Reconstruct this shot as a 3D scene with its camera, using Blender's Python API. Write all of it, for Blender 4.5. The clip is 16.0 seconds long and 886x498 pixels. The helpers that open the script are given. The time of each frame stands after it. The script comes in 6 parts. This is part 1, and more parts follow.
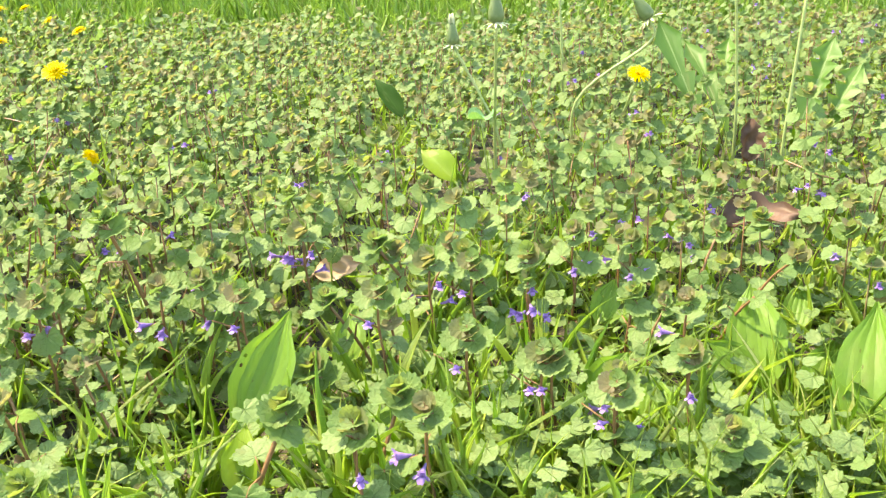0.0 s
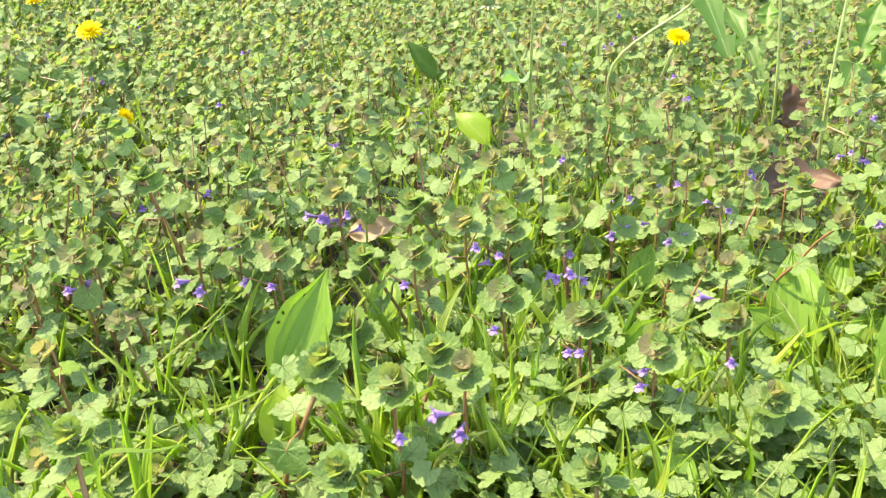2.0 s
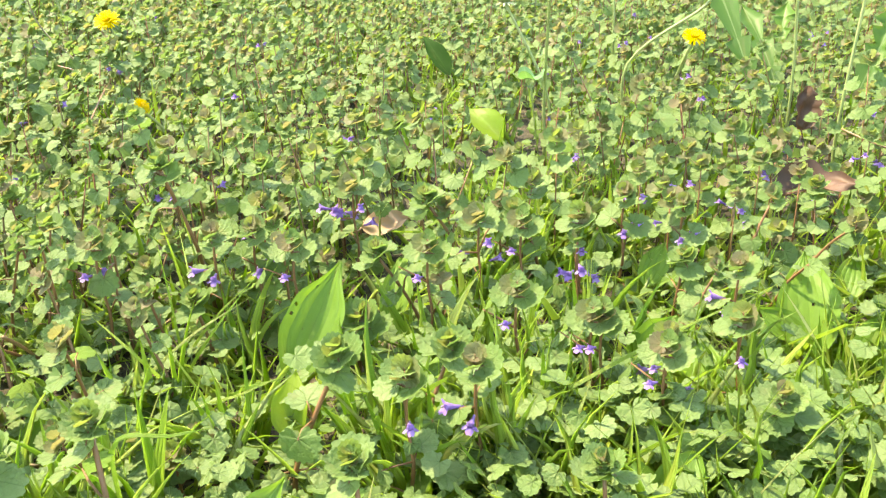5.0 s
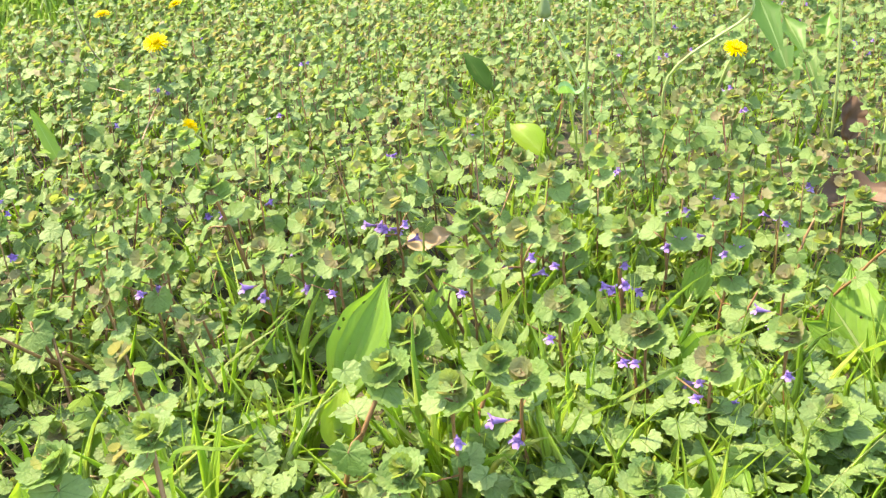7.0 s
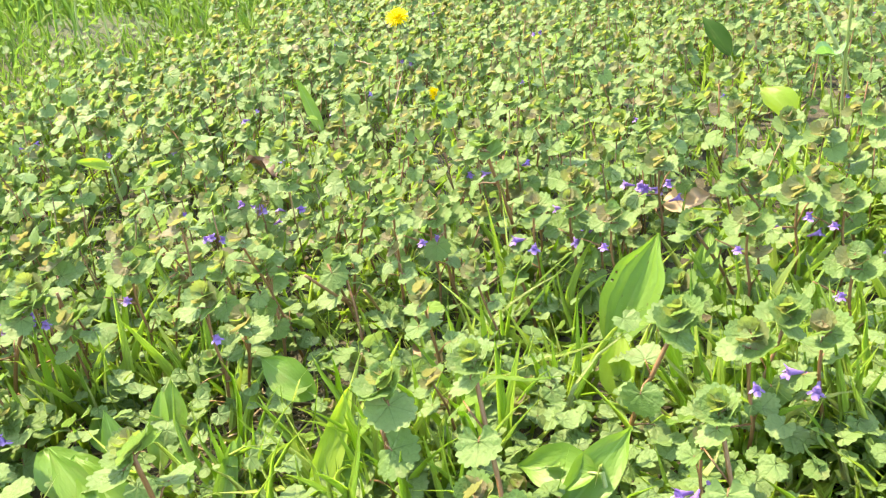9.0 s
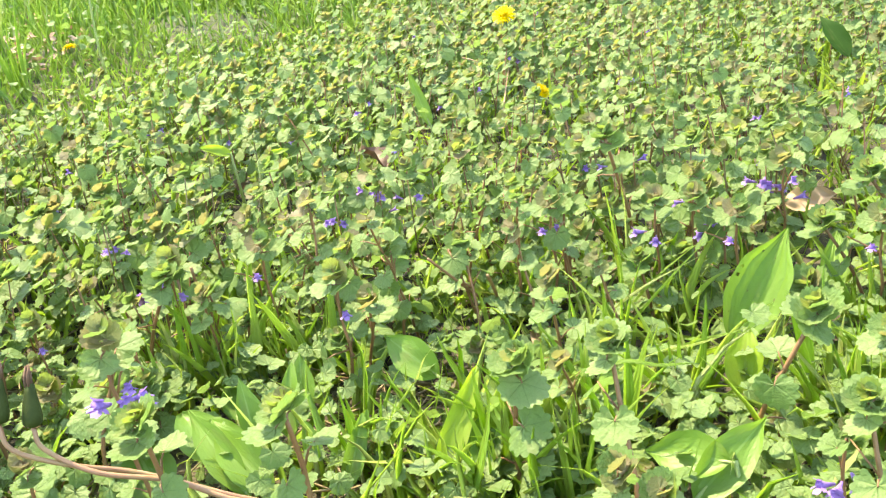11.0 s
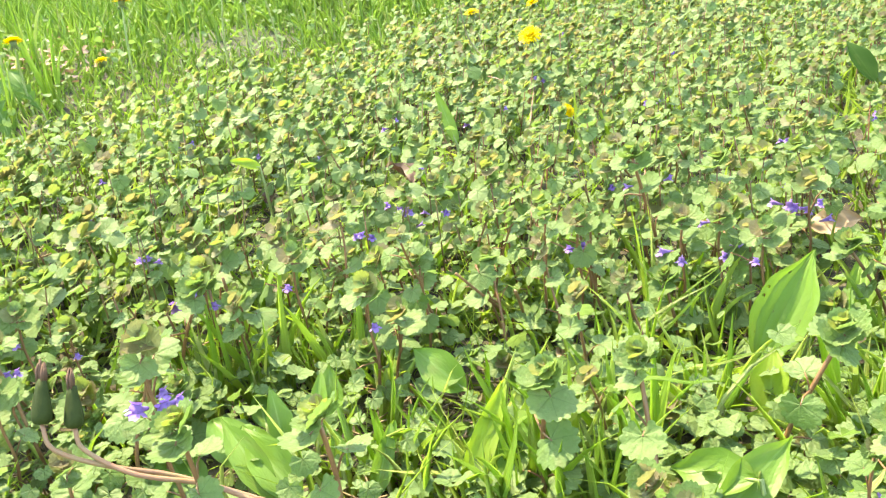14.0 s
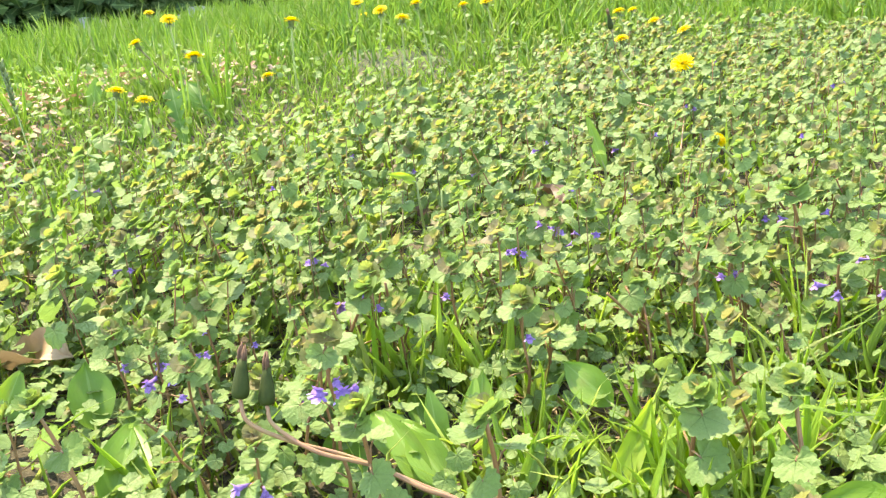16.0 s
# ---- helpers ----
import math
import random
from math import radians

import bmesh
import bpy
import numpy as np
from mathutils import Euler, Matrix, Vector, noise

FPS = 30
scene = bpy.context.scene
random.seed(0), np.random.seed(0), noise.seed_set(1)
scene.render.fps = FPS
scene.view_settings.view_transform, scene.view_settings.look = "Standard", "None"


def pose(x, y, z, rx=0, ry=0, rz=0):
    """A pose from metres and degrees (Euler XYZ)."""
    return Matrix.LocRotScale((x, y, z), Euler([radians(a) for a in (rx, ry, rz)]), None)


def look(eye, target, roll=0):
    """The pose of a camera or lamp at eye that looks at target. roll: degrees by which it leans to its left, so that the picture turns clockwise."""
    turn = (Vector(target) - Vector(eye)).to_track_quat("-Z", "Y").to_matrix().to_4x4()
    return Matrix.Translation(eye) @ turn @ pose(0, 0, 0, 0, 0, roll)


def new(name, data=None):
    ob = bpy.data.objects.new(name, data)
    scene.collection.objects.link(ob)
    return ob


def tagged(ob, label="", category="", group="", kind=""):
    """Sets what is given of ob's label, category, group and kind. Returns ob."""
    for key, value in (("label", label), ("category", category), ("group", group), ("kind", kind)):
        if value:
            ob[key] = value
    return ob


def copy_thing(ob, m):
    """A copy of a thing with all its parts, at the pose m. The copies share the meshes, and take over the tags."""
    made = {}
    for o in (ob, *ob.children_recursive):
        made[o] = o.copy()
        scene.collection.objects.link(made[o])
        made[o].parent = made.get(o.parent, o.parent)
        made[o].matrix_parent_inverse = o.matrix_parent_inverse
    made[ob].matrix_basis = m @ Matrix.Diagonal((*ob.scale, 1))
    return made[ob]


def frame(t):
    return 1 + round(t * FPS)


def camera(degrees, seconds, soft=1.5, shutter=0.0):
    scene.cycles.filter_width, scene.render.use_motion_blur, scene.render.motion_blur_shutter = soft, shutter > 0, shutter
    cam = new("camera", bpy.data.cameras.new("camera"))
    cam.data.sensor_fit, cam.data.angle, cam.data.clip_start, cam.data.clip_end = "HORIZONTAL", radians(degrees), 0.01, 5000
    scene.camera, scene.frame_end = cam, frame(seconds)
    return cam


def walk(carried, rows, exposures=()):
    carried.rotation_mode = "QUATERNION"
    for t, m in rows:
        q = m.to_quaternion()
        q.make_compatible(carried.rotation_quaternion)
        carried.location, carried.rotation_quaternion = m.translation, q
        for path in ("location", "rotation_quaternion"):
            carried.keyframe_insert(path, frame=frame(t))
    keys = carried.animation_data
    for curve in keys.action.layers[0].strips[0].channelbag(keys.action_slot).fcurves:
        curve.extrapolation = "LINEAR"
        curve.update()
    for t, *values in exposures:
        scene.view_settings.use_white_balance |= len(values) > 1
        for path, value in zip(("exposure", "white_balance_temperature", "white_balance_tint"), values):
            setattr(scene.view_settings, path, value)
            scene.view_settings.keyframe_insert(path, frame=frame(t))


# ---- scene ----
cam = camera(55.0, 16.0, soft=1.3)
PATH = [
    (0, (0.424, 0.097, 0.38), (0.078, 1.933, -0.334), -3.6),
    (0.5, (0.423, 0.097, 0.379), (0.064, 1.916, -0.37), -3.5),
    (1, (0.424, 0.098, 0.38), (0.057, 1.906, -0.392), -3.6),
    (1.5, (0.42, 0.099, 0.378), (0.042, 1.901, -0.401), -3.7),
    (2, (0.414, 0.097, 0.374), (0.01, 1.893, -0.407), -3.5),
    (2.5, (0.413, 0.094, 0.375), (-0.009, 1.885, -0.409), -3.2),
    (3, (0.413, 0.093, 0.374), (-0.006, 1.886, -0.407), -2.8),
    (3.5, (0.413, 0.094, 0.374), (-0.006, 1.886, -0.409), -2.8),
    (5.8, (0.412, 0.089, 0.376), (-0.017, 1.876, -0.413), -2.6),
    (6, (0.412, 0.088, 0.377), (-0.031, 1.873, -0.408), -3.0),
    (6.5, (0.41, 0.085, 0.381), (-0.077, 1.866, -0.387), -3.9),
    (7, (0.411, 0.083, 0.381), (-0.106, 1.861, -0.375), -4.2),
    (7.5, (0.409, 0.078, 0.382), (-0.201, 1.831, -0.365), -5.0),
    (8, (0.401, 0.059, 0.386), (-0.387, 1.736, -0.365), -7.0),
    (8.5, (0.391, 0.049, 0.388), (-0.465, 1.691, -0.367), -7.8),
    (9, (0.358, 0.032, 0.377), (-0.571, 1.633, -0.381), -8.0),
    (9.5, (0.344, 0.008, 0.378), (-0.702, 1.542, -0.364), -8.7),
    (10, (0.339, 0.005, 0.374), (-0.746, 1.516, -0.361), -8.8),
    (12.5, (0.333, -0.002, 0.37), (-0.76, 1.518, -0.335), -7.5),
    (13, (0.333, -0.003, 0.371), (-0.768, 1.512, -0.33), -7.6),
    (13.5, (0.333, -0.006, 0.372), (-0.779, 1.505, -0.32), -7.5),
    (14, (0.333, -0.011, 0.374), (-0.798, 1.491, -0.307), -7.4),
    (14.5, (0.329, -0.018, 0.372), (-0.843, 1.457, -0.3), -7.1),
    (15, (0.33, -0.029, 0.375), (-0.905, 1.4, -0.283), -7.2),
    (15.5, (0.331, -0.041, 0.379), (-0.975, 1.335, -0.255), -7.2),
    (16, (0.338, -0.056, 0.386), (-1.028, 1.275, -0.217), -6.7),
]
walk(cam, [(t, look(eye, target, roll)) for t, eye, target, roll in PATH], exposures=[(0.0, 2.76, 8800, 0), (7.0, 2.80, 8800, 0), (10.0, 2.88, 8400, 0), (13.0, 2.96, 8350, 0), (14.5, 2.99, 8350, 0), (16.0, 2.90, 8450, 1)])

# ---- light ----
SUN_AZIMUTH, SUN_HEIGHT = (-0.96, 0.26), 61.0
sun = new("sun", bpy.data.lights.new("sun", "SUN"))
sun.data.energy, sun.data.angle, sun.data.color = 2.2, radians(0.55), (1.0, 0.93, 0.78)
_s = Vector((SUN_AZIMUTH[0], SUN_AZIMUTH[1], 0)).normalized() * math.cos(radians(SUN_HEIGHT)) + Vector((0, 0, math.sin(radians(SUN_HEIGHT))))
sun.matrix_world = look(_s * 30, (0, 0, 0))
world = bpy.data.worlds.new("sky")
scene.world = world
world.use_nodes = True
_n = world.node_tree.nodes
sky = _n.new("ShaderNodeTexSky")
sky.sky_type, sky.sun_disc = "NISHITA", False
sky.sun_elevation, sky.sun_rotation = radians(SUN_HEIGHT), math.atan2(_s.x, _s.y)
world.node_tree.links.new(sky.outputs[0], _n["Background"].inputs[0])
_n["Background"].inputs[1].default_value = 0.15

# ---- materials ----


def tree_of(name):
    m = bpy.data.materials.new(name)
    m.use_nodes = True
    nt = m.node_tree
    nt.nodes.clear()
    return m, nt


def node(nt, kind, **values):
    n = nt.nodes.new("ShaderNode" + kind)
    for k, v in values.items():
        if k.startswith("i_"):
            key = k[2:]
            n.inputs[int(key) if key.isdigit() else key.replace("_", " ")].default_value = v
    return n


def ramp(nt, source, stops):
    r = nt.nodes.new("ShaderNodeValToRGB")
    r.color_ramp.elements[0].position, r.color_ramp.elements[0].color = stops[0][0], (*stops[0][1], 1)
    r.color_ramp.elements[1].position, r.color_ramp.elements[1].color = stops[-1][0], (*stops[-1][1], 1)
    for pos, col in stops[1:-1]:
        e = r.color_ramp.elements.new(pos)
        e.color = (*col, 1)
    nt.links.new(source, r.inputs[0])
    return r.outputs[0]


def mixed(nt, a, b, factor, blend="MIX"):
    m = nt.nodes.new("ShaderNodeMix")
    m.data_type, m.blend_type = "RGBA", blend
    for sock, v in ((m.inputs[6], a), (m.inputs[7], b), (m.inputs[0], factor)):
        if isinstance(v, (float, int)):
            sock.default_value = v
        elif isinstance(v, tuple):
            sock.default_value = (*v, 1)
        else:
            nt.links.new(v, sock)
    return m.outputs[2]


def maths(nt, op, a, b=0.0):
    m = nt.nodes.new("ShaderNodeMath")
    m.operation = op
    for sock, v in ((m.inputs[0], a), (m.inputs[1], b)):
        if isinstance(v, (float, int)):
            sock.default_value = v
        else:
            nt.links.new(v, sock)
    return m.outputs[0]


def leaf_material(name, tones, glow, veins="palmate", rough=0.52, through_light=0.42, spots=0.0, single=False, vein_tone=(0.28, 0.38, 0.16), gloss=0.45, mottle=0.24, wear_tone=(0.26, 0.21, 0.10), sheen=0.0, relief_depth=0.0012, vein_share=0.34):
    """A leaf: tones over the range of leaves, a thin blade that lets light through, veins and fine relief."""
    m, nt = tree_of(name)
    link = nt.links.new
    if single:
        rnd = node(nt, "ObjectInfo").outputs["Random"]
    else:
        rnd = node(nt, "NewGeometry").outputs["Random Per Island"]
    colour = ramp(nt, rnd, tones)
    coords = node(nt, "TexCoord")
    uv = coords.outputs["UV"]
    own = node(nt, "VectorMath")
    own.operation = "ADD"
    spread = node(nt, "CombineXYZ")
    link(maths(nt, "MULTIPLY", rnd, 37.0), spread.inputs[0])
    link(maths(nt, "MULTIPLY", rnd, 91.0), spread.inputs[2])
    link(uv, own.inputs[0])
    link(spread.outputs[0], own.inputs[1])
    fine = node(nt, "TexNoise", i_Scale=16.0, i_Detail=3.0)
    broad = node(nt, "TexNoise", i_Scale=2.4, i_Detail=2.0)
    cells = node(nt, "TexVoronoi", i_Scale=9.0)
    for n in (fine, broad, cells):
        link(own.outputs[0], n.inputs["Vector"])
    colour = mixed(nt, colour, (0.03, 0.05, 0.015), maths(nt, "MULTIPLY", maths(nt, "SUBTRACT", 1.0, fine.outputs["Fac"]), mottle))
    if veins == "palmate":
        net = node(nt, "TexVoronoi", i_Scale=7.0)
        net.feature = "DISTANCE_TO_EDGE"
        link(own.outputs[0], net.inputs["Vector"])
        colour = mixed(nt, colour, vein_tone, maths(nt, "MULTIPLY", maths(nt, "LESS_THAN", net.outputs["Distance"], 0.04), 0.07))
    shade = node(nt, "MapRange")
    shade.inputs[1].default_value, shade.inputs[2].default_value = 0.58, 0.74
    link(broad.outputs["Fac"], shade.inputs[0])
    colour = mixed(nt, colour, wear_tone, maths(nt, "MULTIPLY", shade.outputs[0], 0.3))
    sep = node(nt, "SeparateXYZ")
    link(uv, sep.inputs[0])
    u, v = sep.outputs[0], sep.outputs[1]
    if veins == "palmate":
        ang = maths(nt, "ARCTAN2", u, v)
        wave = maths(nt, "ABSOLUTE", maths(nt, "SINE", maths(nt, "MULTIPLY", ang, 3.5)))
        span = node(nt, "VectorMath")
        span.operation = "LENGTH"
        link(uv, span.inputs[0])
        vein = maths(nt, "LESS_THAN", maths(nt, "MULTIPLY", wave, span.outputs["Value"]), 0.022)
        relief = wave
    elif veins == "parallel":
        wave = maths(nt, "ABSOLUTE", maths(nt, "SINE", maths(nt, "MULTIPLY", u, 18.8)))
        vein = maths(nt, "LESS_THAN", wave, 0.16)
        relief = wave
    else:
        wave = maths(nt, "ABSOLUTE", u)
        vein = maths(nt, "LESS_THAN", wave, 0.035)
        relief = wave
    colour = mixed(nt, colour, vein_tone, maths(nt, "MULTIPLY", vein, vein_share))
    if spots:
        dots = node(nt, "TexVoronoi", i_Scale=8.0)
        link(own.outputs[0], dots.inputs["Vector"])
        colour = mixed(nt, colour, (0.10, 0.09, 0.02), maths(nt, "MULTIPLY", maths(nt, "LESS_THAN", dots.outputs["Distance"], 0.11), spots))
    bump = node(nt, "Bump", i_Strength=0.8, i_Distance=relief_depth)
    puckers = maths(nt, "ADD", maths(nt, "MULTIPLY", relief, 0.34), maths(nt, "MULTIPLY", cells.outputs["Distance"], -0.2))
    link(maths(nt, "ADD", puckers, maths(nt, "MULTIPLY", fine.outputs["Fac"], 0.4)), bump.inputs["Height"])
    b = node(nt, "BsdfPrincipled", i_Roughness=rough)
    b.inputs["Specular IOR Level"].default_value = gloss
    b.inputs["Sheen Weight"].default_value = sheen
    link(colour, b.inputs["Base Color"])
    link(bump.outputs[0], b.inputs["Normal"])
    tr = node(nt, "BsdfTranslucent")
    link(mixed(nt, colour, glow, 0.55), tr.inputs["Color"])
    link(bump.outputs[0], tr.inputs["Normal"])
    mix = node(nt, "MixShader", i_0=through_light)
    link(b.outputs[0], mix.inputs[1])
    link(tr.outputs[0], mix.inputs[2])
    out = node(nt, "OutputMaterial")
    link(mix.outputs[0], out.inputs[0])
    return m


def plain_material(name, tones, rough=0.6, scale=60.0, bump=0.3, depth=0.001, shine=0.5, thin=0.0, glow=(0.5, 0.5, 0.1), stretch=(1, 1, 1), per="island"):
    """A matt surface whose colour wanders between tones, with fine relief; thin ones let some light through."""
    m, nt = tree_of(name)
    link = nt.links.new
    coords = node(nt, "TexCoord")
    mapping = node(nt, "Mapping")
    mapping.inputs["Scale"].default_value = stretch
    link(coords.outputs["Object"], mapping.inputs[0])
    big = node(nt, "TexNoise", i_Scale=scale, i_Detail=4.0, i_Roughness=0.6)
    small = node(nt, "TexNoise", i_Scale=scale * 9, i_Detail=3.0)
    link(mapping.outputs[0], big.inputs["Vector"])
    link(mapping.outputs[0], small.inputs["Vector"])
    rnd = node(nt, "NewGeometry").outputs["Random Per Island"] if per == "island" else node(nt, "ObjectInfo").outputs["Random"]
    drive = maths(nt, "ADD", maths(nt, "MULTIPLY", big.outputs["Fac"], 0.6), maths(nt, "MULTIPLY", rnd, 0.4))
    colour = ramp(nt, drive, tones)
    colour = mixed(nt, colour, (0.25, 0.2, 0.15), maths(nt, "MULTIPLY", small.outputs["Fac"], 0.2), "SOFT_LIGHT")
    bn = node(nt, "Bump", i_Strength=bump, i_Distance=depth)
    link(maths(nt, "ADD", big.outputs["Fac"], small.outputs["Fac"]), bn.inputs["Height"])
    b = node(nt, "BsdfPrincipled", i_Roughness=rough)
    b.inputs["Specular IOR Level"].default_value = shine
    link(colour, b.inputs["Base Color"])
    link(bn.outputs[0], b.inputs["Normal"])
    out = node(nt, "OutputMaterial")
    if thin:
        tr = node(nt, "BsdfTranslucent")
        link(mixed(nt, colour, glow, 0.4), tr.inputs["Color"])
        mix = node(nt, "MixShader", i_0=thin)
        link(b.outputs[0], mix.inputs[1])
        link(tr.outputs[0], mix.inputs[2])
        link(mix.outputs[0], out.inputs[0])
    else:
        link(b.outputs[0], out.inputs[0])
    return m


IVY_TONES = [(0.0, (0.130, 0.207, 0.056)), (0.35, (0.170, 0.252, 0.080)), (0.7, (0.198, 0.280, 0.097)), (1.0, (0.218, 0.292, 0.115))]
YOUNG_TONES = [(0.0, (0.19, 0.26, 0.045)), (0.5, (0.225, 0.265, 0.05)), (1.0, (0.26, 0.25, 0.06))]
BRONZE_TONES = [(0.0, (0.16, 0.18, 0.075)), (0.6, (0.19, 0.175, 0.085)), (1.0, (0.225, 0.165, 0.105))]
GLOW = (0.27, 0.42, 0.08)
IVY = dict(through_light=0.40, rough=0.52, gloss=0.30, sheen=0.0, vein_tone=(0.07, 0.12, 0.04), mottle=0.4, vein_share=0.6, relief_depth=0.0022)
ivy_mat = leaf_material("ivy_leaf", IVY_TONES, GLOW, **IVY)
young_mat = leaf_material("ivy_young_leaf", YOUNG_TONES, (0.33, 0.43, 0.075), rough=0.55, through_light=0.46)
bronze_mat = leaf_material("ivy_bronze_leaf", BRONZE_TONES, (0.40, 0.36, 0.10), rough=0.55, through_light=0.48)
ivy_mat_single = leaf_material("ivy_leaf_single", IVY_TONES, GLOW, single=True, **IVY)
young_mat_single = leaf_material("ivy_young_leaf_single", YOUNG_TONES, (0.33, 0.43, 0.075), rough=0.55, through_light=0.46, single=True)
bronze_mat_single = leaf_material("ivy_bronze_leaf_single", BRONZE_TONES, (0.40, 0.36, 0.10), rough=0.55, through_light=0.48, single=True)
stem_mat = plain_material("ivy_stem", [(0.2, (0.14, 0.125, 0.045)), (0.5, (0.20, 0.105, 0.045)), (0.8, (0.27, 0.10, 0.05))], 0.5)
violet_mat = plain_material("violet_petal", [(0.2, (0.22, 0.11, 0.42)), (0.5, (0.31, 0.18, 0.52)), (0.8, (0.42, 0.29, 0.62))], 0.6, thin=0.35, glow=(0.4, 0.2, 0.9))
plantain_mat = leaf_material("plantain_leaf", [(0.0, (0.135, 0.25, 0.038)), (0.5, (0.17, 0.29, 0.042)), (1.0, (0.20, 0.33, 0.05))], (0.30, 0.50, 0.03), "parallel", 0.45, 0.46, 0.9, True, (0.11, 0.20, 0.04), gloss=0.32, vein_share=0.4, relief_depth=0.0016)
lime_mat = leaf_material("lime_leaf", [(0.0, (0.24, 0.36, 0.035)), (1.0, (0.30, 0.42, 0.05))], (0.50, 0.72, 0.035), "mid", 0.45, 0.58, 0.3, True, (0.34, 0.46, 0.10))
broad_mat = leaf_material("broad_leaf", [(0.0, (0.10, 0.21, 0.03)), (0.5, (0.145, 0.265, 0.04)), (1.0, (0.19, 0.31, 0.05))], (0.31, 0.48, 0.035), "mid", 0.45, 0.42, 0.15, True, (0.30, 0.42, 0.14))
toothed_mat = leaf_material("dandelion_leaf", [(0.0, (0.06, 0.135, 0.022)), (1.0, (0.105, 0.205, 0.03))], (0.22, 0.38, 0.03), "mid", 0.5, 0.36, 0.1, True, (0.36, 0.42, 0.2))
GRASS_TONES = [(0.0, (0.20, 0.34, 0.045)), (0.4, (0.34, 0.47, 0.07)), (0.85, (0.48, 0.56, 0.13)), (1.0, (0.60, 0.57, 0.29))]
grass_mat = leaf_material("grass_blade", GRASS_TONES, (0.40, 0.62, 0.05), "parallel", 0.42, 0.5, mottle=0.1)
grass_single = leaf_material("grass_blade_single", GRASS_TONES, (0.40, 0.62, 0.05), "parallel", 0.42, 0.5, single=True, mottle=0.1)
meadow_mat = leaf_material("meadow_blade", [(0.0, (0.105, 0.20, 0.034)), (0.4, (0.185, 0.31, 0.05)), (0.85, (0.285, 0.385, 0.085)), (1.0, (0.46, 0.42, 0.26))], (0.28, 0.48, 0.045), "parallel", 0.45, 0.45, mottle=0.12)
straw_mat = plain_material("dry_straw", [(0.2, (0.13, 0.085, 0.05)), (0.5, (0.24, 0.17, 0.10)), (0.8, (0.40, 0.31, 0.19))], 0.75)
yellow_mat = plain_material("dandelion_petal", [(0.2, (0.62, 0.44, 0.004)), (0.5, (0.67, 0.50, 0.006)), (0.8, (0.71, 0.56, 0.012))], 0.7, shine=0.2, thin=0.3, glow=(0.75, 0.62, 0.01))
gold_mat = plain_material("dandelion_centre", [(0.2, (0.74, 0.50, 0.005)), (0.8, (0.80, 0.60, 0.01))], 0.6)
green_stem_mat = plain_material("dandelion_stem", [(0.2, (0.20, 0.29, 0.08)), (0.5, (0.28, 0.34, 0.12)), (0.8, (0.36, 0.33, 0.16))], 0.4, thin=0.15)
pink_stem_mat = plain_material("dandelion_stem_pink", [(0.25, (0.20, 0.08, 0.05)), (0.5, (0.30, 0.15, 0.09)), (0.75, (0.26, 0.20, 0.08))], 0.4)
dark_stem_mat = plain_material("dandelion_stem_dark", [(0.25, (0.10, 0.09, 0.04)), (0.75, (0.20, 0.16, 0.07))], 0.5)
bract_mat = plain_material("bract", [(0.2, (0.055, 0.085, 0.025)), (0.5, (0.10, 0.14, 0.045)), (0.8, (0.17, 0.20, 0.085))], 0.5, 90.0)
dark_bract_mat = plain_material("dark_bract", [(0.2, (0.014, 0.022, 0.004)), (0.5, (0.026, 0.038, 0.007)), (0.8, (0.05, 0.065, 0.014))], 0.7, 90.0, shine=0.2)
# a broad leaf standing in shade, the shade put into its dark tones
shaded_leaf_mat = leaf_material("shaded_leaf", [(0.0, (0.018, 0.05, 0.008)), (1.0, (0.03, 0.075, 0.01))], (0.05, 0.15, 0.01), "mid", 0.6, 0.25, 0.1, True, (0.05, 0.10, 0.02), gloss=0.12)
wilted_mat = plain_material("wilted_tip", [(0.2, (0.05, 0.022, 0.014)), (0.8, (0.15, 0.075, 0.045))], 0.8)
pale_mat = plain_material("pale_bract", [(0.2, (0.32, 0.36, 0.18)), (0.8, (0.55, 0.52, 0.36))], 0.6)
tan_mat = plain_material("dead_leaf_tan", [(0.2, (0.30, 0.185, 0.11)), (0.5, (0.42, 0.275, 0.175)), (0.8, (0.54, 0.38, 0.25))], 0.6, 45.0, thin=0.15, glow=(0.6, 0.35, 0.15))
pale_leaf_mat = plain_material("dead_leaf_pale", [(0.2, (0.12, 0.065, 0.04)), (0.5, (0.25, 0.165, 0.10)), (0.8, (0.40, 0.30, 0.20))], 0.7, 30.0, thin=0.12, glow=(0.6, 0.4, 0.2))
brown_mat = plain_material("dead_leaf_brown", [(0.2, (0.04, 0.019, 0.012)), (0.5, (0.085, 0.043, 0.027)), (0.8, (0.19, 0.10, 0.07))], 0.6, 50.0, thin=0.1, glow=(0.4, 0.2, 0.08))
litter_mat = plain_material("leaf_litter", [(0.2, (0.16, 0.09, 0.06)), (0.5, (0.34, 0.21, 0.15)), (0.8, (0.50, 0.36, 0.27))], 0.75, 40.0, thin=0.15, glow=(0.5, 0.3, 0.15))
clover_mat = leaf_material("clover_leaf", [(0.0, (0.11, 0.24, 0.10)), (1.0, (0.15, 0.30, 0.11))], (0.3, 0.55, 0.08), "mid", 0.5, 0.35, single=True)
stone_mat = plain_material("grey_stone", [(0.2, (0.20, 0.20, 0.20)), (0.5, (0.34, 0.34, 0.34)), (0.8, (0.46, 0.46, 0.45))], 0.85, 9.0, 0.7, 0.01)
